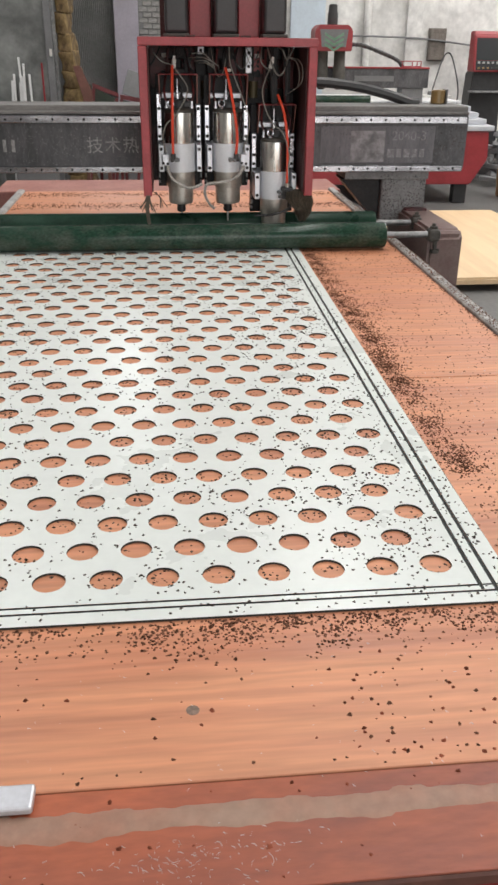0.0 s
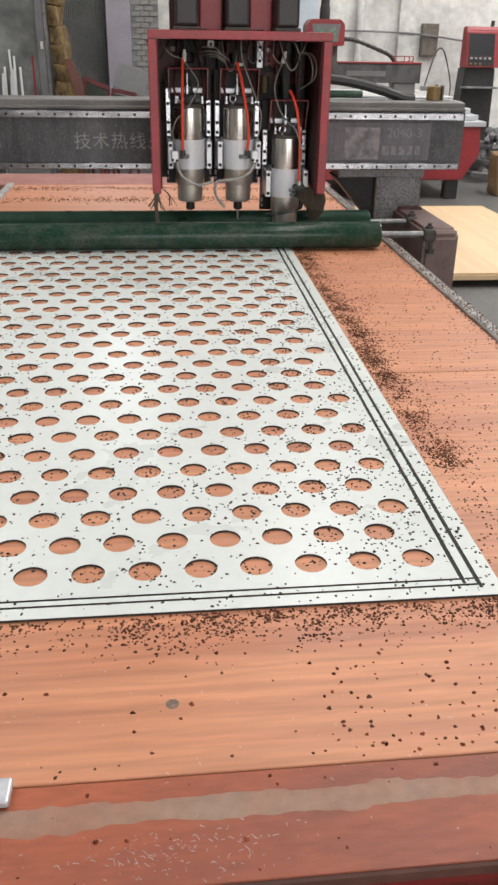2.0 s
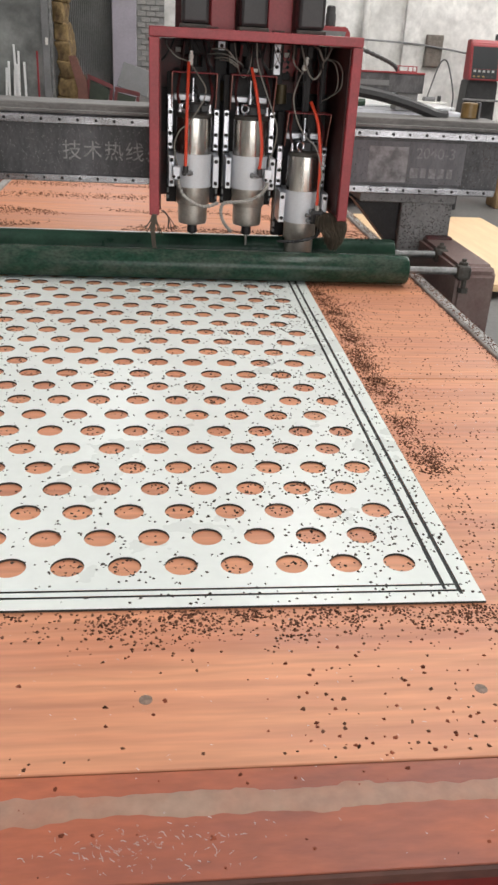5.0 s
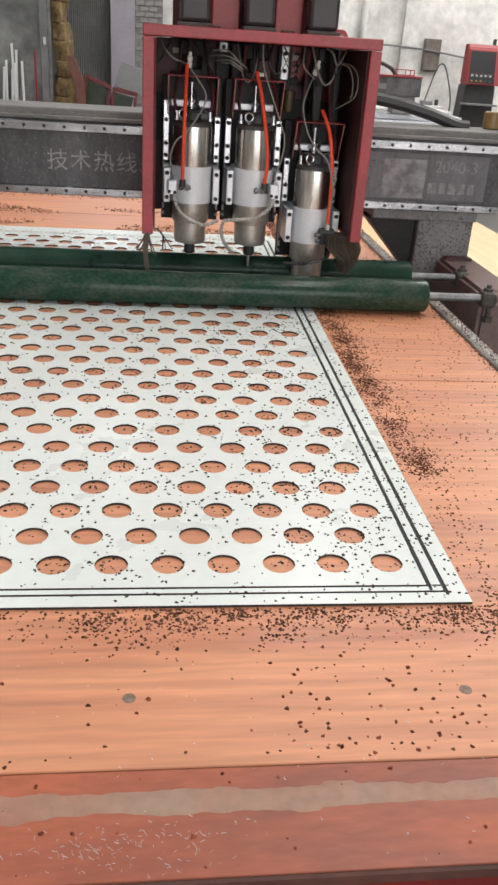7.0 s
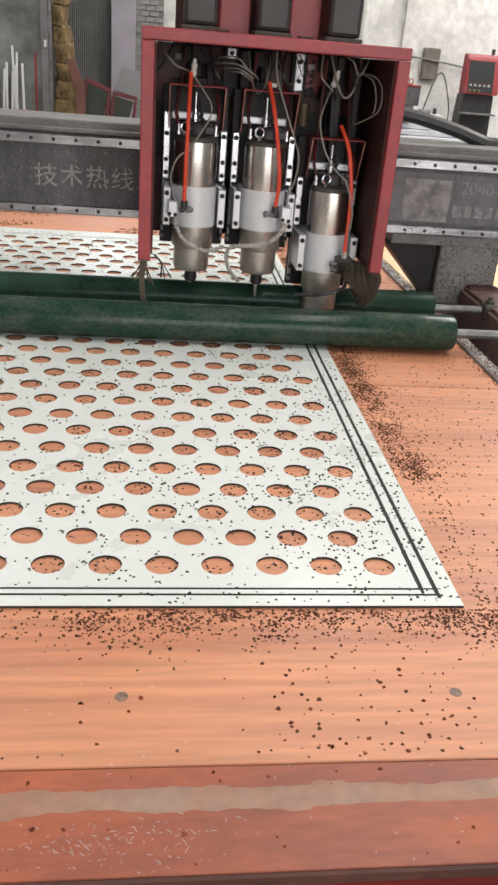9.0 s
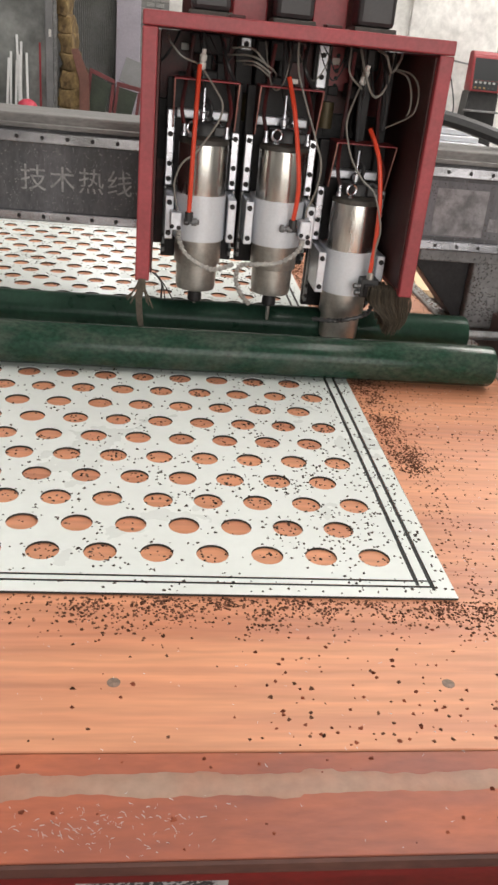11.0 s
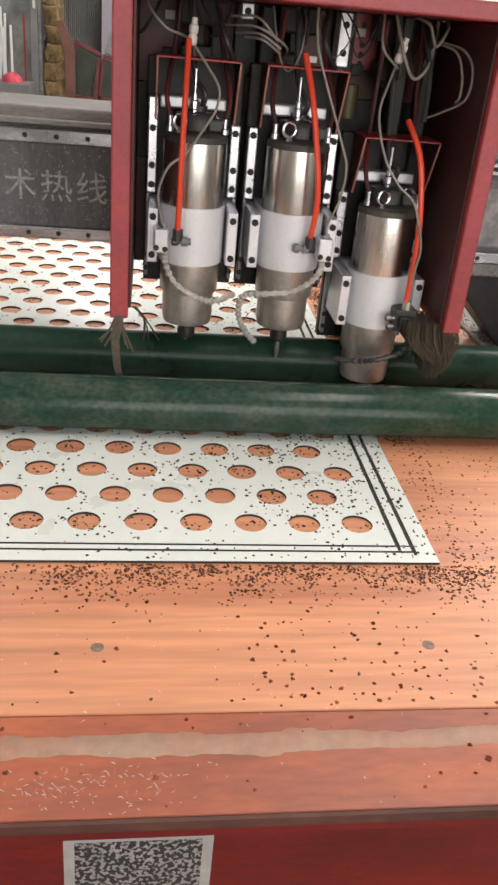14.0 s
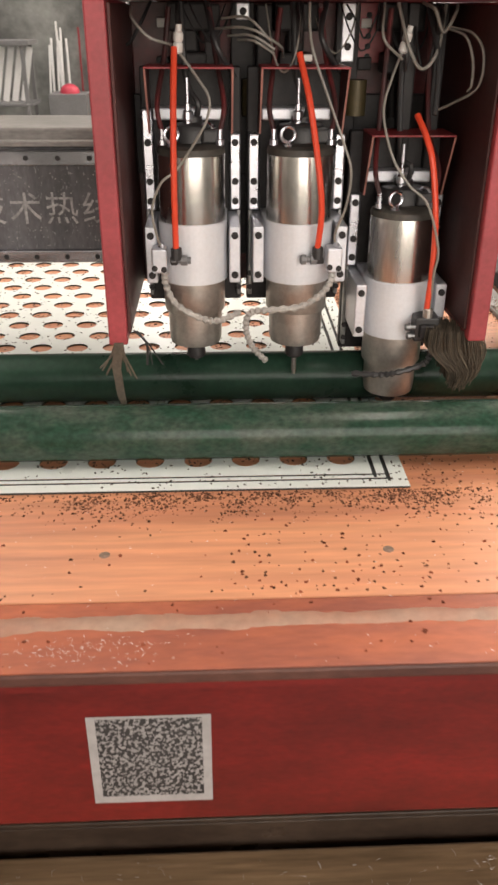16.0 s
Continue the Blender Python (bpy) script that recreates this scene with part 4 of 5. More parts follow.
    tagged(new("shavings_and_glints", me), "fine bright curled shavings, dust flecks and flecks drawn as glints", "shavings", kind="stuff")


scatter()

# ---------------------------------------------------------------- the gantry (its origin runs with the front roller's axis)
ROLL_R = 0.0465
ROLL_Z = 0.8005 + ROLL_R
REAR_R = 0.0460
REAR_Z = 0.8005 + REAR_R
REAR_Y = 0.233


def gantry():
    g = thing("gantry", "charcoal cross beam on grey legs carrying green pressing rollers", "gantry")
    part("beam", box(-1.75, 0.868, 0.43, 0.64, 1.02, 1.236, 0.004), BEAM, g, "charcoal painted beam with worn lettering")
    part("beam_cap", box(-1.76, 0.872, 0.45, 0.66, 1.2365, 1.268, 0.005), BEAM_CAP, g, "dusty grey cap plate")
    part("beam_ledge", box(-1.75, 0.868, 0.425, 0.449, 1.2365, 1.247, 0.002), BEAM_CAP, g)
    for z0, z1 in ((1.204, 1.232), (1.018, 1.043)):
        r = part("rail", box(-1.74, 0.86, 0.414, 0.4295, z0, z1, 0.003), RAIL_DUSTY, g, "dusty steel guide rail")
        put_copies("rail_bolt", BOLT_SMALL, r, [(-1.70 + 0.06 * k, 0.4138, (z0 + z1) / 2) for k in range(43)])
    part("beam_end", box(0.8685, 0.874, 0.44, 0.63, 1.03, 1.23, 0.002), BEAM, g)
    part("faded_label", box(0.262, 0.735, 0.4294, 0.4299, 1.052, 1.194, 0), LABEL_GREY, g, "large faded grey label")
    part("faded_plate", box(0.386, 0.527, 0.4285, 0.4297, 1.056, 1.176, 0), FADED, g, "faded grey sticker")
    words("lettering", "2040-3", 0.052, (0.628, 0.4292, 1.155), LETTER_FADED, g, label="faded model number")
    for k, (x, w) in enumerate(((0.555, 0.03), (0.589, 0.02), (0.622, 0.026), (0.655, 0.022), (0.686, 0.02))):
        part("faded_bar", box(x - w / 2, x + w / 2, 0.4288, 0.4297, 1.073, 1.106, 0), LETTER_FADED, g)
    for k, ch in enumerate("技术热线"):
        words("lettering", ch, 0.066, (-0.645 + 0.0705 * k, 0.4292, 1.117), LETTER, g, label="worn white painted character")
    words("lettering", ":", 0.07, (-0.385, 0.4292, 1.113), LETTER, g)
    for k in range(9):
        part("number_bar", box(-1.245 + 0.033 * k + (0.012 if k > 4 else 0), -1.232 + 0.033 * k + (0.012 if k > 4 else 0), 0.4288, 0.4297, 1.096, 1.142, 0), LETTER, g)
    # legs
    for s, x0, x1 in ((1, 0.53, 0.722), (-1, -1.60, -1.41)):
        part("leg", box(x0, x1, 0.44, 0.62, 0.80, 1.019, 0.008), LEG, g, "speckled grey steel leg")
        part("leg_plate", box(x0 - 0.16, x1 + 0.005, 0.432, 0.63, 0.985, 1.0195, 0.004), LEG, g)
    part("gusset", prism([(0.36, 0.984), (0.529, 0.984), (0.529, 0.80)], "y", 0.47, 0.60, 0.003), DARK, g, "dark steel gusset")
    part("gusset", prism([(-1.24, 0.984), (-1.409, 0.984), (-1.409, 0.80)], "y", 0.47, 0.60, 0.003), DARK, g)
    for x0, x1 in ((0.615, 0.748), (-1.62, -1.487)):
        part("foot_block", prism([(0.0, 0.46), (0.0, 0.838), (0.03, 0.862), (0.55, 0.862), (0.62, 0.80), (0.62, 0.46)], "x", x0, x1, 0.012), FOOT_RED, g, "dull red steel foot block")
    part("red_collar", box(0.63, 0.725, 0.40, 0.436, 0.80, 0.872, 0.006), RED_BACK, g)
    # roller shafts and their bearings
    for y, z, xe, xs in ((0.0, ROLL_Z, 0.441, 0.655), (REAR_Y, REAR_Z, 0.455, 0.665)):
        bm = bmesh.new()
        lathe(bm, [(0.012, xe), (0.012, xs)], "x", (0, y, z), 14)
        part("roller_shaft", bm, RAIL_DIRTY, g, "dusty grey steel shaft", True)
        b = part("bearing", box(0.606, 0.652, y - 0.028, y + 0.026, z - 0.026, z + 0.022, 0.012), GRIME_REFLECTION, g, "grimy dark bearing block")
        bm = bmesh.new()
        lathe(bm, [(0.016, 0.0), (0.016, 0.012), (0.008, 0.013), (0.008, 0.022)], "z", (0.63, y, z + 0.018), 6)
        part("nut", bm, GRIME_REFLECTION, g)
        bm = bmesh.new()
        lathe(bm, [(0.018, 0.0), (0.018, 0.014), (0.009, 0.015), (0.009, 0.045)], "z", (0.640, y, z - 0.070), 6)
        part("nut", bm, GRIME_REFLECTION, g)
        bm = bmesh.new()
        lathe(bm, [(0.012, -1.35), (0.012, -1.15)], "x", (0, y, z), 14)
        part("roller_shaft", bm, STEEL_DULL, g, "", True)
    rollers = []
    # front roller first; the rear one's paint holds the shade under the head
    for y, z, r, xe, m in ((0.0, ROLL_Z, ROLL_R, 0.440, GREEN_DUSTY), (REAR_Y, REAR_Z, REAR_R, 0.455, GREEN_SHADED)):
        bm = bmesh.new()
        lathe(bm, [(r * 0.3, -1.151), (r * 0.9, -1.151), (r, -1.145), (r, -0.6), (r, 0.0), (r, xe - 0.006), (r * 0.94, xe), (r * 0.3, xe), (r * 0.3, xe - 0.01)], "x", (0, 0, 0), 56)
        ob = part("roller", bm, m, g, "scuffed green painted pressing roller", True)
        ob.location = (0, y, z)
        rollers.append((ob, y, z, r))
    # flecks of swarf caught on the beam and its legs
    rnd = random.Random(55)
    for name, m, count, x0, x1, z0, z1 in (("swarf_dust", CHIP, 620, 0.25, 0.86, 1.046, 1.20), ("swarf_dust", CHIP, 420, 0.53, 0.72, 0.82, 1.01), ("swarf_dust", RAIL_PALE, 420, -1.0, 0.1, 1.046, 1.20)):
        verts, faces = [], []
        while len(faces) < count * 4:
            x, z = rnd.uniform(x0, x1), rnd.uniform(z0, z1)
            if rnd.random() > 0.35 + 0.9 * noise.noise(Vector((x * 9, 3, z * 14))):
                continue
            r, k = rnd.uniform(0.0012, 0.0032) if m is CHIP else rnd.uniform(0.0008, 0.0020), len(verts)
            yf = 0.4298 if z > 1.02 else 0.4398
            for q in range(4):
                a = q * math.pi / 2 + rnd.uniform(-0.5, 0.5)
                verts.append((x + r * math.cos(a), yf, z + r * rnd.uniform(0.5, 1.0) * math.sin(a)))
            verts.append((x, yf - 0.6 * r, z))
            faces += [(k + q, k + (q + 1) % 4, k + 4) for q in range(4)]
        me = bpy.data.meshes.new(name)
        me.from_pydata(verts, [], faces)
        me.materials.append(m)
        ob = tagged(new(name, me), "flecks of swarf stuck on the paint", kind="stuff")
        ob.parent = g
    # cable chain arched over the beam
    part("cable_chain", tube([(0.10, 0.58, 1.335), (0.25, 0.585, 1.35), (0.42, 0.59, 1.335), (0.56, 0.59, 1.305), (0.66, 0.59, 1.275), (0.70, 0.59, 1.272)], 0.020, 8, 10), BLACK, g, "black plastic cable chain")
    # small oil cup standing on the cap plate
    bm = bmesh.new()
    lathe(bm, [(0.026, 1.2685), (0.029, 1.271), (0.029, 1.318), (0.026, 1.322)], "z", (0.785, 0.60, 0), 20)
    part("oil_cup", bm, AMBER, g, "amber plastic oil cup", True)
    part("cup_bracket", box(0.815, 0.822, 0.58, 0.62, 1.2685, 1.325, 0.002), GREY_BOARD, g)
    return g, rollers


GANTRY, ROLLERS = gantry()


# ---------------------------------------------------------------- the spindle head
BRASS = mat("dull_brass", (0.085, 0.065, 0.03), 0.5, 0.3, scale=20)


def spindle(head, ax, dz, lowered, side, rings_at, strap, tall):
    """One spindle with its clamp; ax: its axis, dz: how far it is lowered, side: where its air block sits,
    rings_at: its eye bolts, strap: where its bent cover begins and ends, tall: whether its outer strip reaches the cross bar."""
    ay = 0.18
    bm = bmesh.new()
    lathe(bm, [(0.0542, 1.262), (0.0545, 1.260), (0.0545, 1.157), (0.0535, 1.150)], "z", (ax, ay, dz), 48)
    sp = part("spindle", bm, STEEL, head, "brushed stainless steel spindle", True)
    # dark rim: the steel chamfer's dark reflection is put into its colour
    bm = bmesh.new()
    lathe(bm, [(0.030, 1.277), (0.046, 1.276), (0.0530, 1.272), (0.0552, 1.266), (0.0552, 1.2625)], "z", (ax, ay, dz), 48)
    part("chamfer_rim", bm, GRIME_REFLECTION, sp, "dark chamfer rim with a reflection put into its colour", True)
    bm = bmesh.new()
    lathe(bm, [(0.0530, 1.058), (0.0530, 1.006), (0.0515, 1.0025), (0.0472, 1.002), (0.0464, 0.952), (0.0440, 0.942), (0.030, 0.938)], "z", (ax, ay, dz), 48)
    part("lower_body", bm, STEEL_GREY, sp, "dull steel lower body", True)
    lo = 0.908 if not lowered else 0.918
    bm = bmesh.new()
    lathe(bm, [(0.0155, 0.939), (0.0155, lo + 0.018), (0.0165, lo + 0.016), (0.0165, lo + 0.004), (0.0125, lo)], "z", (ax, ay, dz), 12)
    part("collet_nut", bm, DARK, sp, "dark steel collet nut", True)
    bm = bmesh.new()
    lathe(bm, [(0.0045, lo + 0.002), (0.0045, lo - 0.024 if side > 0 and not lowered else lo - 0.004), (0.003, lo - 0.036 if side > 0 and not lowered else lo - 0.006)], "z", (ax, ay, dz), 10)
    part("cutter", bm, STEEL_DULL, sp, "", True)
    # clamp: round front, flat ears
    pts = [(ax + 0.0578 * math.sin(a), ay - 0.0578 * math.cos(a)) for a in [radians(q) for q in range(-90, 91, 9)]]
    pts += [(ax + 0.0598, 0.262), (ax - 0.0598, 0.262)]
    part("clamp", prism(pts, "z", 1.057 + dz, 1.157 + dz, 0.0015), CLAMP, sp, "pale grey cast clamp", True)
    for s in (-1, 1):
        xa, xb = sorted((ax + s * 0.0602, ax + s * 0.0785))
        part("clamp_ear", box(xa, xb, 0.138, 0.262, 1.058 + dz, 1.152 + dz, 0.002), ALU, sp)
        put_copies("bolt", BOLT, sp, [(ax + s * 0.0695, 0.1377, 1.072 + dz), (ax + s * 0.0695, 0.1377, 1.138 + dz)])
    # eye bolts and cap
    for ex, ey, turn in rings_at:
        bm = bmesh.new()
        c, rr, tr = Vector((ax + ex, ey, 1.294 + dz)), 0.0115, 0.0030
        rings = []
        for i in range(20):
            a = 2 * math.pi * i / 20
            d = Vector((math.cos(a) * math.cos(radians(turn)), math.cos(a) * math.sin(radians(turn)), math.sin(a)))
            nrm = Vector((-math.sin(radians(turn)), math.cos(radians(turn)), 0))
            rings.append([bm.verts.new(c + d * (rr + tr * math.cos(b)) + nrm * (tr * math.sin(b))) for b in [2 * math.pi * q / 8 for q in range(8)]])
        for i in range(20):
            for q in range(8):
                bm.faces.new((rings[i][q], rings[(i + 1) % 20][q], rings[(i + 1) % 20][(q + 1) % 8], rings[i][(q + 1) % 8]))
        lathe(bm, [(0.0075, -0.018), (0.0075, -0.014), (0.005, -0.0135), (0.005, -0.011)], "z", c, 8)
        part("eye_bolt", bm, RAIL, sp, "bright steel eye bolt", True)
    bm = bmesh.new()
    lathe(bm, [(0.041, 1.270), (0.041, 1.294), (0.036, 1.302), (0.020, 1.304), (0.016, 1.306), (0.016, 1.314)], "z", (ax + 0.003, 0.212, dz), 24)
    part("cable_cap", bm, BLACK, sp, "black cable cap", True)
    part("cap_block", box(ax + 0.018, ax + 0.046, 0.165, 0.20, 1.277 + dz, 1.299 + dz, 0.004), BLACK, sp)
    # slide plate and its silver edges
    sl = part("slide_plate", box(ax - 0.084, ax + 0.084, 0.263, 0.285, 0.99 + dz, 1.385 + dz, 0.003), DARK, head, "dark slide plate")
    for s in (-1, 1):
        xa, xb = sorted((ax + s * 0.0635, ax + s * 0.0825))
        top = 1.322 if tall and s < 0 else 1.284
        part("edge_strip", box(xa, xb, 0.236, 0.2625, 1.158 + dz, top + dz, 0.003), RAIL, sl, "bright steel edge strip")
        put_copies("bolt", BOLT, sl, [(ax + s * 0.073, 0.2358, z + dz) for z in (1.174, 1.207, 1.27)])
        xc, xd = sorted((ax + s * 0.0755, ax + s * 0.0825))
        part("lower_strip", box(xc, xd, 0.240, 0.2625, 1.005 + dz, 1.1575 + dz, 0.002), RAIL_DIRTY, sl)
        put_copies("bolt", BOLT_SMALL, sl, [(ax + s * 0.079, 0.2398, z + dz) for z in (1.02, 1.045)])
    part("cross_bar", box(ax - 0.062, ax + 0.052, 0.225, 0.262, 1.306 + dz, 1.325 + dz, 0.003), ALU, sl, "pale cross bar")
    bm = bmesh.new()
    lathe(bm, [(0.006, 1.300), (0.006, 1.308), (0.0085, 1.310), (0.0085, 1.322), (0.0055, 1.324), (0.0055, 1.334), (0.0028, 1.335), (0.0028, 1.372)], "z", (ax - 0.004, 0.2, dz), 10)
    part("grease_fitting", bm, RAIL, sp, "bright steel grease fitting", True)
    for s in (-0.045, 0.047):
        bm = bmesh.new()
        lathe(bm, [(0.007, 1.276), (0.007, 1.284), (0.0045, 1.285), (0.0045, 1.300)], "z", (ax + s, 0.165, dz), 10)
        part("water_fitting", bm, RAIL, sp, "", True)
        part("water_tube", tube([(ax + s, 0.165, 1.295 + dz), (ax + s * 1.15, 0.185, 1.335 + dz), (ax + s * 0.9, 0.24, 1.40 + dz), (ax + s * 0.7, 0.255, 1.47)], 0.0042, 8), RED_BACK, sp, "dull red water tube", True)
    part("power_cable", tube([(ax + 0.010, 0.21, 1.312 + dz), (ax + 0.012, 0.205, 1.335 + dz), (ax - 0.006, 0.225, 1.37 + dz), (ax - 0.012, 0.25, 1.478)], 0.0048, 8), BLACK, sp, "black power cable", True)
    # bent cover strap; its less lit sides are painted a darker red
    x0, x1 = strap
    th, zt, zb = 0.0032, 1.389 + dz, 1.285 + dz
    part("cover_strap", box(x0, x1, 0.175, 0.262, zt - th, zt, 0.001), RED, head, "thin red bent cover")
    for xa, xb in ((x0, x0 + th), (x1 - th, x1)):
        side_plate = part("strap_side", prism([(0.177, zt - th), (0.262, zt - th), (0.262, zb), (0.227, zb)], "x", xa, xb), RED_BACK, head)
        part("pale_edge", prism([(0.175, zt - th), (0.1768, zt - th), (0.2268, zb), (0.225, zb)], "x", xa, xb), DUSTY_PINK, side_plate, "thin pale edge")
    # air block and hose elbow on the clamp
    if lowered:
        bx = ax + 0.040
        part("air_block", box(bx - 0.021, bx + 0.021, 0.096, 0.1375, 1.064 + dz, 1.106 + dz, 0.003), BLACK, sp, "small black air block")
        part("valve_cover", box(bx - 0.014, bx + 0.012, 0.086, 0.0958, 1.072 + dz, 1.096 + dz, 0.003), DARK, sp)
        for z, w in ((1.074, 0.014), (1.090, 0.018)):
            bm = bmesh.new()
            lathe(bm, [(0.004, -w), (0.0065, -w + 0.002), (0.0065, -w * 0.5), (0.0042, -w * 0.48), (0.0042, 0.0)], "x", (bx - 0.0205, 0.098, z + dz), 8)
            part("fitting", bm, RAIL_DIRTY, sp, "small grimy fitting", True)
        bm = bmesh.new()
        lathe(bm, [(0.0085, 0.0), (0.0085, 0.014), (0.0065, 0.016)], "z", (bx + 0.0, 0.103, 1.106 + dz), 10)
        part("hose_elbow", bm, STEEL_GREY, sp, "", True)
    else:
        bx = ax + side * 0.0545
        part("air_block", box(bx - 0.0125, bx + 0.0125, 0.104, 0.1375, 1.084 + dz, 1.124 + dz, 0.003), ALU, sp, "small aluminium air block")
        put_copies("bolt", BOLT_SMALL, sp, [(bx - 0.008, 0.1038, 1.093 + dz), (bx + 0.007, 0.1038, 1.091 + dz)])
        bm = bmesh.new()
        lathe(bm, [(0.005, 0.0), (0.005, 0.004), (0.0035, 0.007)], "z", (bx + 0.003, 0.118, 1.124 + dz), 8)
        part("tube_fitting", bm, RAIL, sp, "", True)
        bm = bmesh.new()
        lathe(bm, [(0.005, -0.020), (0.0085, -0.017), (0.0085, -0.010), (0.005, -0.009), (0.005, -0.003), (0.0085, -0.002), (0.0085, 0.008), (0.006, 0.009), (0.006, 0.014)], "x", (bx - side * 0.037, 0.112, 1.104 + dz), 8)
        part("valve", bm, GREY_BOARD, sp, "grimy push valve", True)
        part("valve_clip", box(bx - side * 0.024 - 0.006, bx - side * 0.024 + 0.006, 0.104, 0.114, 1.098 + dz, 1.110 + dz, 0.002), DARK, sp)
        bm = bmesh.new()
        lathe(bm, [(0.009, 0.0), (0.009, 0.018), (0.007, 0.020)], "z", (bx - side * 0.028, 0.110, 1.106 + dz), 10)
        part("hose_elbow", bm, BLACK, sp, "", True)
    return sp


def spindle_head():
    h = thing("spindle_head", "red three-spindle router head in an open steel box", "router head")
    part("side_panel", box(-0.380, -0.350, 0.04, 0.40, 0.985, 1.479, 0.003), RED_EDGE, h, "worn red side panel")
    part("side_panel", box(0.208, 0.238, 0.04, 0.40, 0.985, 1.479, 0.003), RED_EDGE, h, "worn red side panel")
    # thin sheets over the inner faces: the box's shade put into dark red
    part("shaded_lining", box(-0.3495, -0.345, 0.055, 0.38, 1.0, 1.475, 0.001), RED_DARK, h)
    part("shaded_lining", box(0.2035, 0.2075, 0.055, 0.38, 1.0, 1.475, 0.001), RED_DARK, h)
    part("top_panel", box(-0.380, 0.238, 0.04, 0.40, 1.480, 1.507, 0.003), RED_EDGE, h, "worn red top panel")
    part("back_panel", box(-0.345, 0.2035, 0.375, 0.40, 0.995, 1.479, 0.002), RED_BACK, h, "dark red back panel")
    part("mount_plate", box(-0.345, 0.2035, 0.355, 0.374, 1.20, 1.335, 0.002), DARK, h)
    for x in (-0.29, -0.10, 0.06):
        part("cable_clip", box(x - 0.012, x + 0.012, 0.345, 0.374, 1.375, 1.395, 0.002), DARK, h)
        part("cable_clip", box(x - 0.009, x + 0.009, 0.35, 0.374, 1.44, 1.455, 0.002), WHITE_PL, h, "pale cable clip")
    # upright guide rails at the back
    for x, z0, spots in ((-0.153, 1.452, (1.465,)), (0.027, 1.388, (1.412, 1.458))):
        r = part("guide_rail", box(x - 0.0115, x + 0.0115, 0.335, 0.353, z0, 1.478, 0.002), ALU, h, "pale steel upright guide rail")
        put_copies("bolt", BOLT, r, [(x, 0.3348, z) for z in spots])
        part("rail_backing", box(x - 0.020, x + 0.020, 0.340, 0.3545, 1.24, 1.478, 0.002), DARK, h)
    red = part("slotted_plate", box(0.046, 0.094, 0.352, 0.3545, 1.386, 1.4785, 0.001), RED, h, "red steel plate with a row of holes")
    put_copies("bolt", BOLT_SMALL, red, [(0.064, 0.3518, 1.396 + 0.016 * k) for k in range(5)])
    for x in (-0.2425, -0.066, 0.111):
        part("bearing_block", box(x - 0.036, x + 0.036, 0.288, 0.344, 1.436, 1.478, 0.004), DARK, h, "black greasy bearing block")
        part("nut_block", box(x - 0.028, x + 0.028, 0.289, 0.344, 1.372, 1.404, 0.004), DARK, h, "black greasy nut block")
    for x, z in ((-0.205, 1.30), (-0.243, 1.405), (-0.066, 1.405), (-0.118, 1.36), (0.11, 1.36)):
        part("dark_bracket", box(x - 0.013, x + 0.013, 0.30, 0.354, z, 1.475, 0.003), DARK, h)
    for x in (-0.243, -0.066, 0.11):
        bm = bmesh.new()
        lathe(bm, [(0.009, 1.30), (0.009, 1.40), (0.016, 1.402), (0.016, 1.43), (0.011, 1.432), (0.011, 1.478)], "z", (x, 0.325, 0), 12)
        part("lead_screw", bm, DARK, h, "dark greasy lead screw", True)
    for x in (0.118, 0.165):
        part("slotted_rail", box(x - 0.009, x + 0.009, 0.245, 0.29, 1.22, 1.478, 0.002), DARK, h, "dark slotted upright")
    for x in (-0.138, 0.042):
        bm = bmesh.new()
        lathe(bm, [(0.018, 1.305), (0.018, 1.362)], "z", (x, 0.31, 0), 12)
        part("brass_pin", bm, BRASS, h, "dull brass pin", True)
    # drive motors and red uprights above the box
    for x in (-0.243, -0.066, 0.11):
        part("motor_flange", box(x - 0.046, x + 0.046, 0.21, 0.30, 1.5075, 1.520, 0.003), GRIME_REFLECTION, h)
        part("motor", box(x - 0.041, x + 0.041, 0.215, 0.295, 1.5205, 1.64, 0.010), BLACK, h, "black drive motor")
        part("motor_cap", box(x - 0.038, x + 0.038, 0.218, 0.292, 1.6405, 1.76, 0.012), DARK, h)
    for x in (-0.155, 0.022):
        part("upright", box(x - 0.038, x + 0.038, 0.29, 0.40, 1.5075, 1.95, 0.003), RED, h, "red steel upright")
    part("back_upright", box(-0.30, 0.17, 0.405, 0.425, 1.10, 1.95, 0.003), RED_DARK, h)
    for x in (-0.20, -0.01):
        part("edge_clip", box(x - 0.016, x + 0.016, 0.05, 0.09, 1.507, 1.513, 0.002), RED_DARK, h)
    part("carriage_block", box(-0.30, 0.17, 0.3545, 0.413, 1.05, 1.20, 0.003), DARK, h)
    spindle(h, -0.2425, 0.0, False, -1, ((-0.0295, 0.145, 25), (0.027, 0.185, -35)), (-0.313, -0.173), True)
    spindle(h, -0.0645, 0.0, False, 1, ((-0.024, 0.145, 15), (0.014, 0.195, -40)), (-0.130, 0.010), False)
    spindle(h, 0.1135, -0.100, True, 1, ((-0.022, 0.145, 20), (0.034, 0.18, -50)), (0.051, 0.189), False)
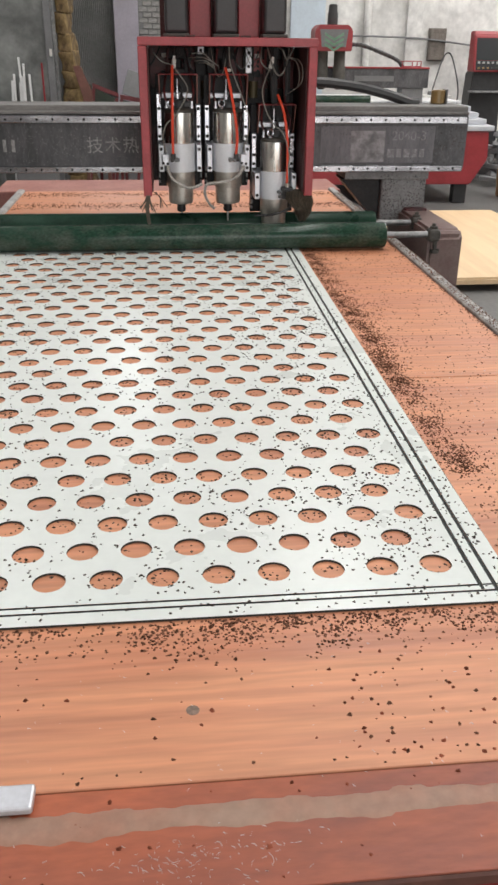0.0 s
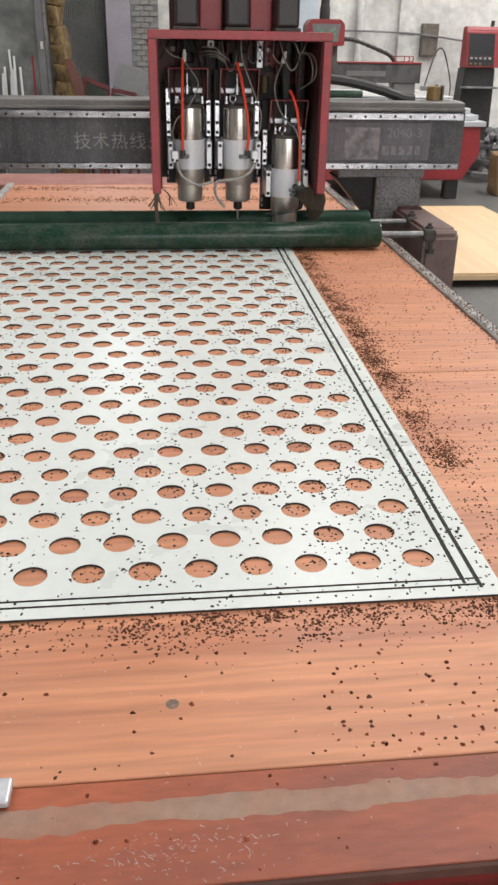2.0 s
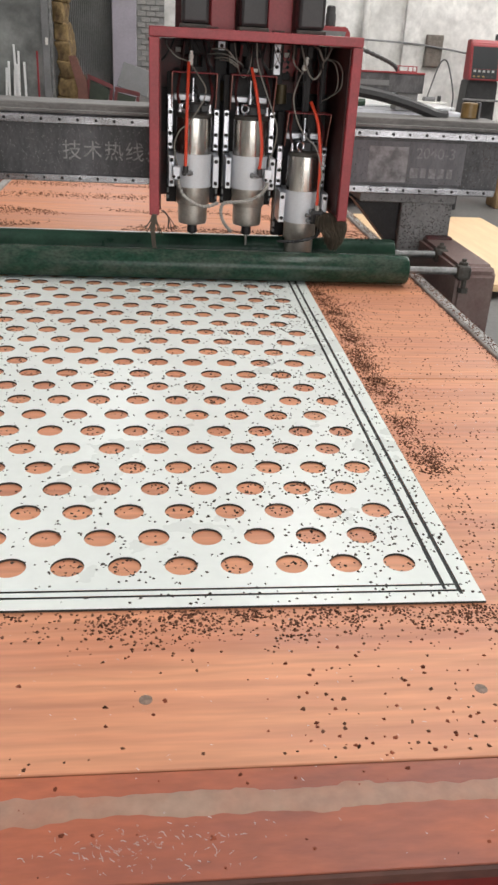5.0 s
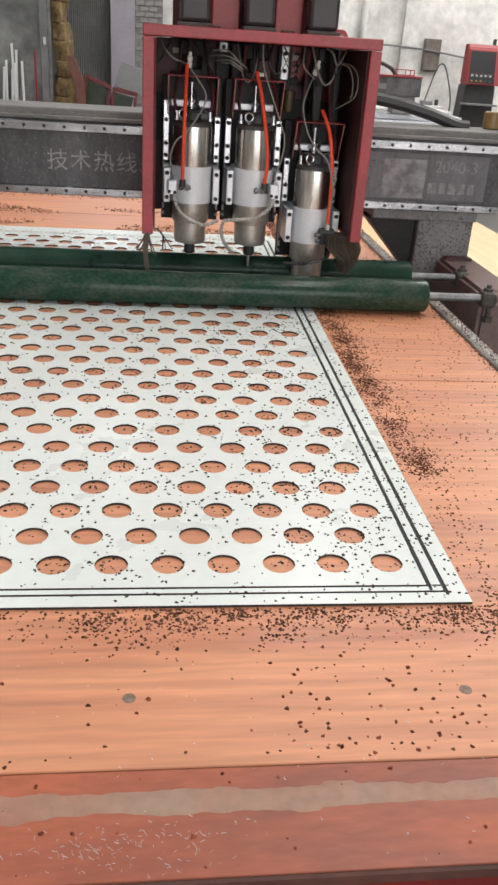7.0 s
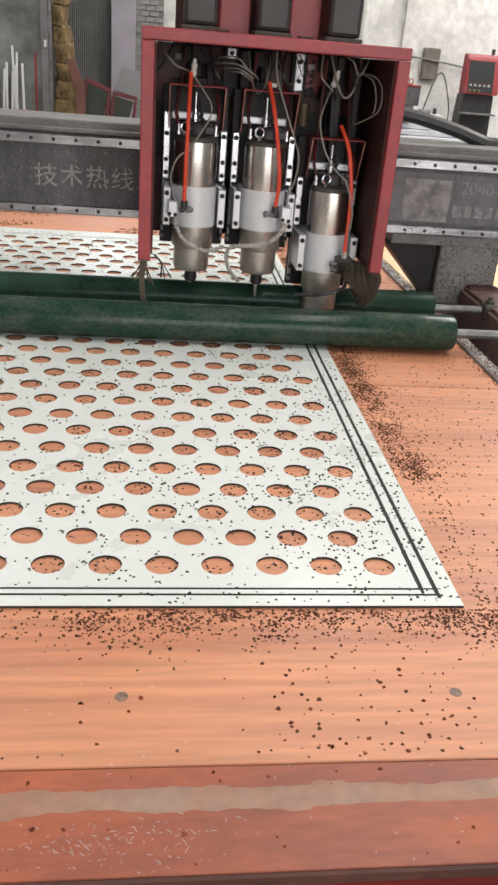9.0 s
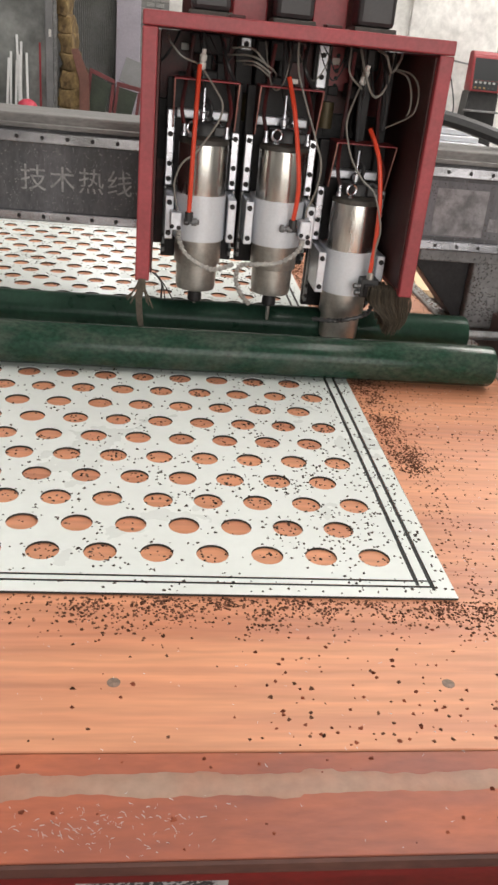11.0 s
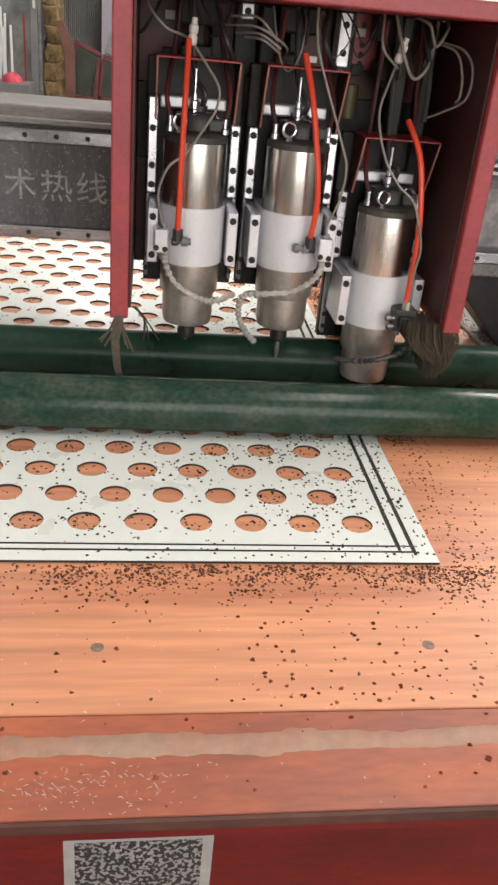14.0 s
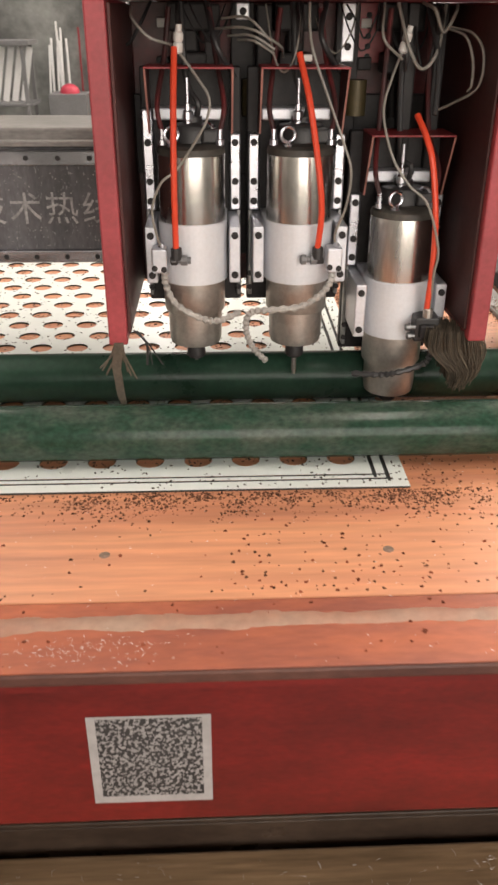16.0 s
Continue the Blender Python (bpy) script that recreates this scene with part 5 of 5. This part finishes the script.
    # red air hoses
    for pts in (
            [(-0.263, 0.15, 1.417), (-0.266, 0.12, 1.34), (-0.268, 0.105, 1.262), (-0.269, 0.102, 1.19), (-0.2695, 0.108, 1.118)],
            [(-0.074, 0.15, 1.410), (-0.058, 0.12, 1.34), (-0.042, 0.10, 1.241), (-0.036, 0.10, 1.18), (-0.0395, 0.108, 1.118)],
            [(0.116, 0.155, 1.322), (0.128, 0.125, 1.29), (0.138, 0.11, 1.252), (0.148, 0.10, 1.176), (0.152, 0.10, 1.10), (0.151, 0.103, 1.018)]):
        part("air_hose", tube(pts, 0.0050, 10), HOSE_RED, h, "bright orange-red air hose", True)
    for x, y, z, lean in ((-0.258, 0.155, 1.408, 4), (0.091, 0.19, 1.408, 15)):
        bm = bmesh.new()
        lathe(bm, [(0.005, 0), (0.0075, 0.003), (0.0075, 0.014), (0.0055, 0.016), (0.0075, 0.019), (0.0075, 0.028), (0.005, 0.031), (0.0045, 0.040)], "z", (0, 0, 0), 10)
        bmesh.ops.transform(bm, matrix=pose(x, y, z, 0, lean, 0), verts=bm.verts)
        part("hose_connector", bm, WHITE_PL, h, "white plastic connector", True)
    part("hose_clip", box(-0.068, -0.054, 0.15, 0.166, 1.398, 1.408, 0.002), WHITE_PL, h, "small white hose clip")
    # thin clear tubes
    for pts in (
            [(-0.254, 0.15, 1.408), (-0.232, 0.14, 1.380), (-0.212, 0.13, 1.349), (-0.215, 0.125, 1.32), (-0.229, 0.12, 1.295), (-0.262, 0.105, 1.25), (-0.289, 0.10, 1.228), (-0.304, 0.10, 1.19), (-0.301, 0.105, 1.155), (-0.294, 0.116, 1.126)],
            [(-0.061, 0.15, 1.478), (-0.060, 0.14, 1.44), (-0.051, 0.13, 1.401), (-0.005, 0.12, 1.288), (0.009, 0.11, 1.243), (0.004, 0.11, 1.19), (-0.010, 0.115, 1.147), (-0.0085, 0.118, 1.127)],
            [(0.091, 0.19, 1.410), (0.070, 0.15, 1.375), (0.057, 0.13, 1.329), (0.072, 0.11, 1.267), (0.10, 0.10, 1.225), (0.132, 0.094, 1.195), (0.156, 0.092, 1.125), (0.154, 0.094, 1.08), (0.158, 0.11, 1.0)],
            [(0.167, 0.20, 1.445), (0.188, 0.15, 1.437), (0.199, 0.12, 1.410), (0.196, 0.12, 1.365), (0.175, 0.17, 1.338), (0.160, 0.20, 1.325)],
            [(0.165, 0.20, 1.442), (0.181, 0.16, 1.432), (0.190, 0.14, 1.400), (0.189, 0.13, 1.368), (0.187, 0.14, 1.358)],
            [(-0.33, 0.22, 1.47), (-0.325, 0.17, 1.455), (-0.30, 0.16, 1.43), (-0.27, 0.18, 1.42), (-0.25, 0.24, 1.41)],
            [(-0.20, 0.26, 1.44), (-0.15, 0.20, 1.442), (-0.10, 0.21, 1.418), (-0.09, 0.26, 1.40)],
            [(-0.18, 0.25, 1.43), (-0.145, 0.20, 1.432), (-0.108, 0.20, 1.413)],
            [(-0.19, 0.24, 1.455), (-0.15, 0.20, 1.456), (-0.115, 0.20, 1.425)],
            [(-0.165, 0.24, 1.425), (-0.14, 0.20, 1.424), (-0.108, 0.21, 1.406)],
            [(0.06, 0.2, 1.478), (0.055, 0.16, 1.43), (0.09, 0.18, 1.40)]):
        part("thin_tube", tube(pts, 0.0021, 8, 10), HOSE_GREY, h, "thin clear tube", True)
    for pts in ([(-0.215, 0.27, 1.478), (-0.20, 0.21, 1.42), (-0.17, 0.24, 1.37)],
                [(-0.02, 0.28, 1.478), (-0.035, 0.2, 1.43), (0.0, 0.23, 1.38)], [(0.135, 0.23, 1.478), (0.15, 0.19, 1.40), (0.148, 0.17, 1.32)]):
        part("black_cable", tube(pts, 0.0045, 8, 8), BLACK, h, "", True)
    # loose wiring bundled under the top
    rnd = random.Random(77)
    for k in range(16):
        x, y = rnd.uniform(-0.31, 0.15), rnd.uniform(0.20, 0.29)
        d = rnd.uniform(-0.09, 0.09)
        zb = rnd.uniform(1.375, 1.44)
        pts = [(x, y, 1.478), (x + 0.2 * d, y - 0.03, zb + 0.03), (x + 0.5 * d, y - 0.02, zb), (x + 0.8 * d, y - 0.01, zb + 0.025), (x + d, y + 0.03, 1.475)]
        part("wire", tube(pts, rnd.uniform(0.0012, 0.0032), 6, 8), rnd.choice((BLACK, BLACK, DARK, DARK, HOSE_GREY)), h, "", True)
    # segmented coolant hoses
    part("coolant_hose", tube([(-0.290, 0.118, 1.083), (-0.288, 0.105, 1.066), (-0.271, 0.09, 1.036), (-0.229, 0.085, 1.013), (-0.200, 0.088, 1.009), (-0.165, 0.10, 1.020)], 0.0066, 8, 6, bead=0.4), BEAD, h, "pale grey segmented coolant hose", True)
    part("coolant_hose", tube([(-0.012, 0.118, 1.083), (-0.016, 0.10, 1.070), (-0.034, 0.09, 1.050), (-0.068, 0.085, 1.032), (-0.12, 0.09, 1.025), (-0.148, 0.10, 1.018), (-0.156, 0.10, 0.995), (-0.151, 0.10, 0.970), (-0.138, 0.10, 0.948), (-0.120, 0.10, 0.930)], 0.0066, 8, 6, bead=0.4), BEAD, h, "pale grey segmented coolant hose", True)
    part("coolant_hose", tube([(0.170, 0.118, 0.966), (0.163, 0.095, 0.938), (0.148, 0.088, 0.924), (0.103, 0.085, 0.911), (0.074, 0.088, 0.907), (0.030, 0.10, 0.905)], 0.0062, 8, 6, bead=0.4), BLACK, h, "black segmented coolant hose", True)
    # worn brush skirt and frayed straps
    rnd = random.Random(31)
    bm = bmesh.new()
    for k in range(620):
        u, v = rnd.random(), rnd.random()
        x, y = 0.150 + 0.086 * u, 0.05 + 0.09 * v
        xe = 0.188 + 0.044 * u + rnd.uniform(-0.006, 0.006)
        ze = 0.884 + 0.085 * (u - 0.45) ** 2 + 0.022 * rnd.random()
        tube([(x, y, 0.995), (x + 0.010 * u, y - 0.004, 0.962), (xe + 0.006 * u + rnd.uniform(-0.004, 0.004), y * 0.9, 0.928), (xe, y * 0.85 + 0.01, ze)], 0.0007, 4, 3, bm)
    tagged(part("brush_tuft", bm, BRISTLE, h, "worn tan brush tuft"), kind="stuff")
    for k in range(9):
        x = rnd.uniform(-0.374, -0.358)
        e = -0.402 + 0.008 * k + rnd.uniform(-0.004, 0.004)
        part("frayed_wire", tube([(x, 0.05, 0.995), (x * 0.6 + e * 0.4, 0.045, 0.968), (e, 0.042, 0.932 + rnd.uniform(-0.008, 0.014))], 0.0017, 5, 4), BRISTLE, h)
    bm = prism([(-0.372, 0.99), (-0.378, 0.95), (-0.373, 0.90), (-0.366, 0.872), (-0.356, 0.872), (-0.360, 0.90), (-0.364, 0.95), (-0.356, 0.99)], "y", 0.036, 0.039)
    part("strap", bm, BRISTLE, h, "frayed tan strap")
    for k in range(4):
        x = -0.345 + rnd.uniform(0, 0.01)
        bm = tube([(x, 0.08, 0.995), (x + 0.02, 0.07, 0.97 + rnd.uniform(0, 0.01)), (x + rnd.uniform(0.02, 0.05), 0.06, 0.942)], 0.0013, 5, 4)
        part("frayed_wire", bm, BLACK, h)
    return h


HEAD = spindle_head()


# ---------------------------------------------------------------- what moves
def travel(t):
    """How far the gantry stands along the table at t seconds."""
    return 2.065 - 0.04 * t if t < 2.0 else 1.985 - 0.1398 * (t - 2.0) - 0.0025 * max(0.0, t - 11.0)


def cross(t):
    """How far the head stands across the beam at t seconds."""
    return -0.072 + 0.036 * t if t < 2.0 else 0.0


def motions():
    times = [k * 0.25 for k in range(65)]
    walk(GANTRY, [(t, pose(0, travel(t), 0)) for t in times])
    walk(HEAD, [(t, pose(cross(t), travel(t), 0)) for t in times])
    for ob, y, z, r in ROLLERS:
        walk(ob, [(t, pose(0, y, z, math.degrees((travel(t) - travel(0)) / -r), 0, 0)) for t in times])


motions()
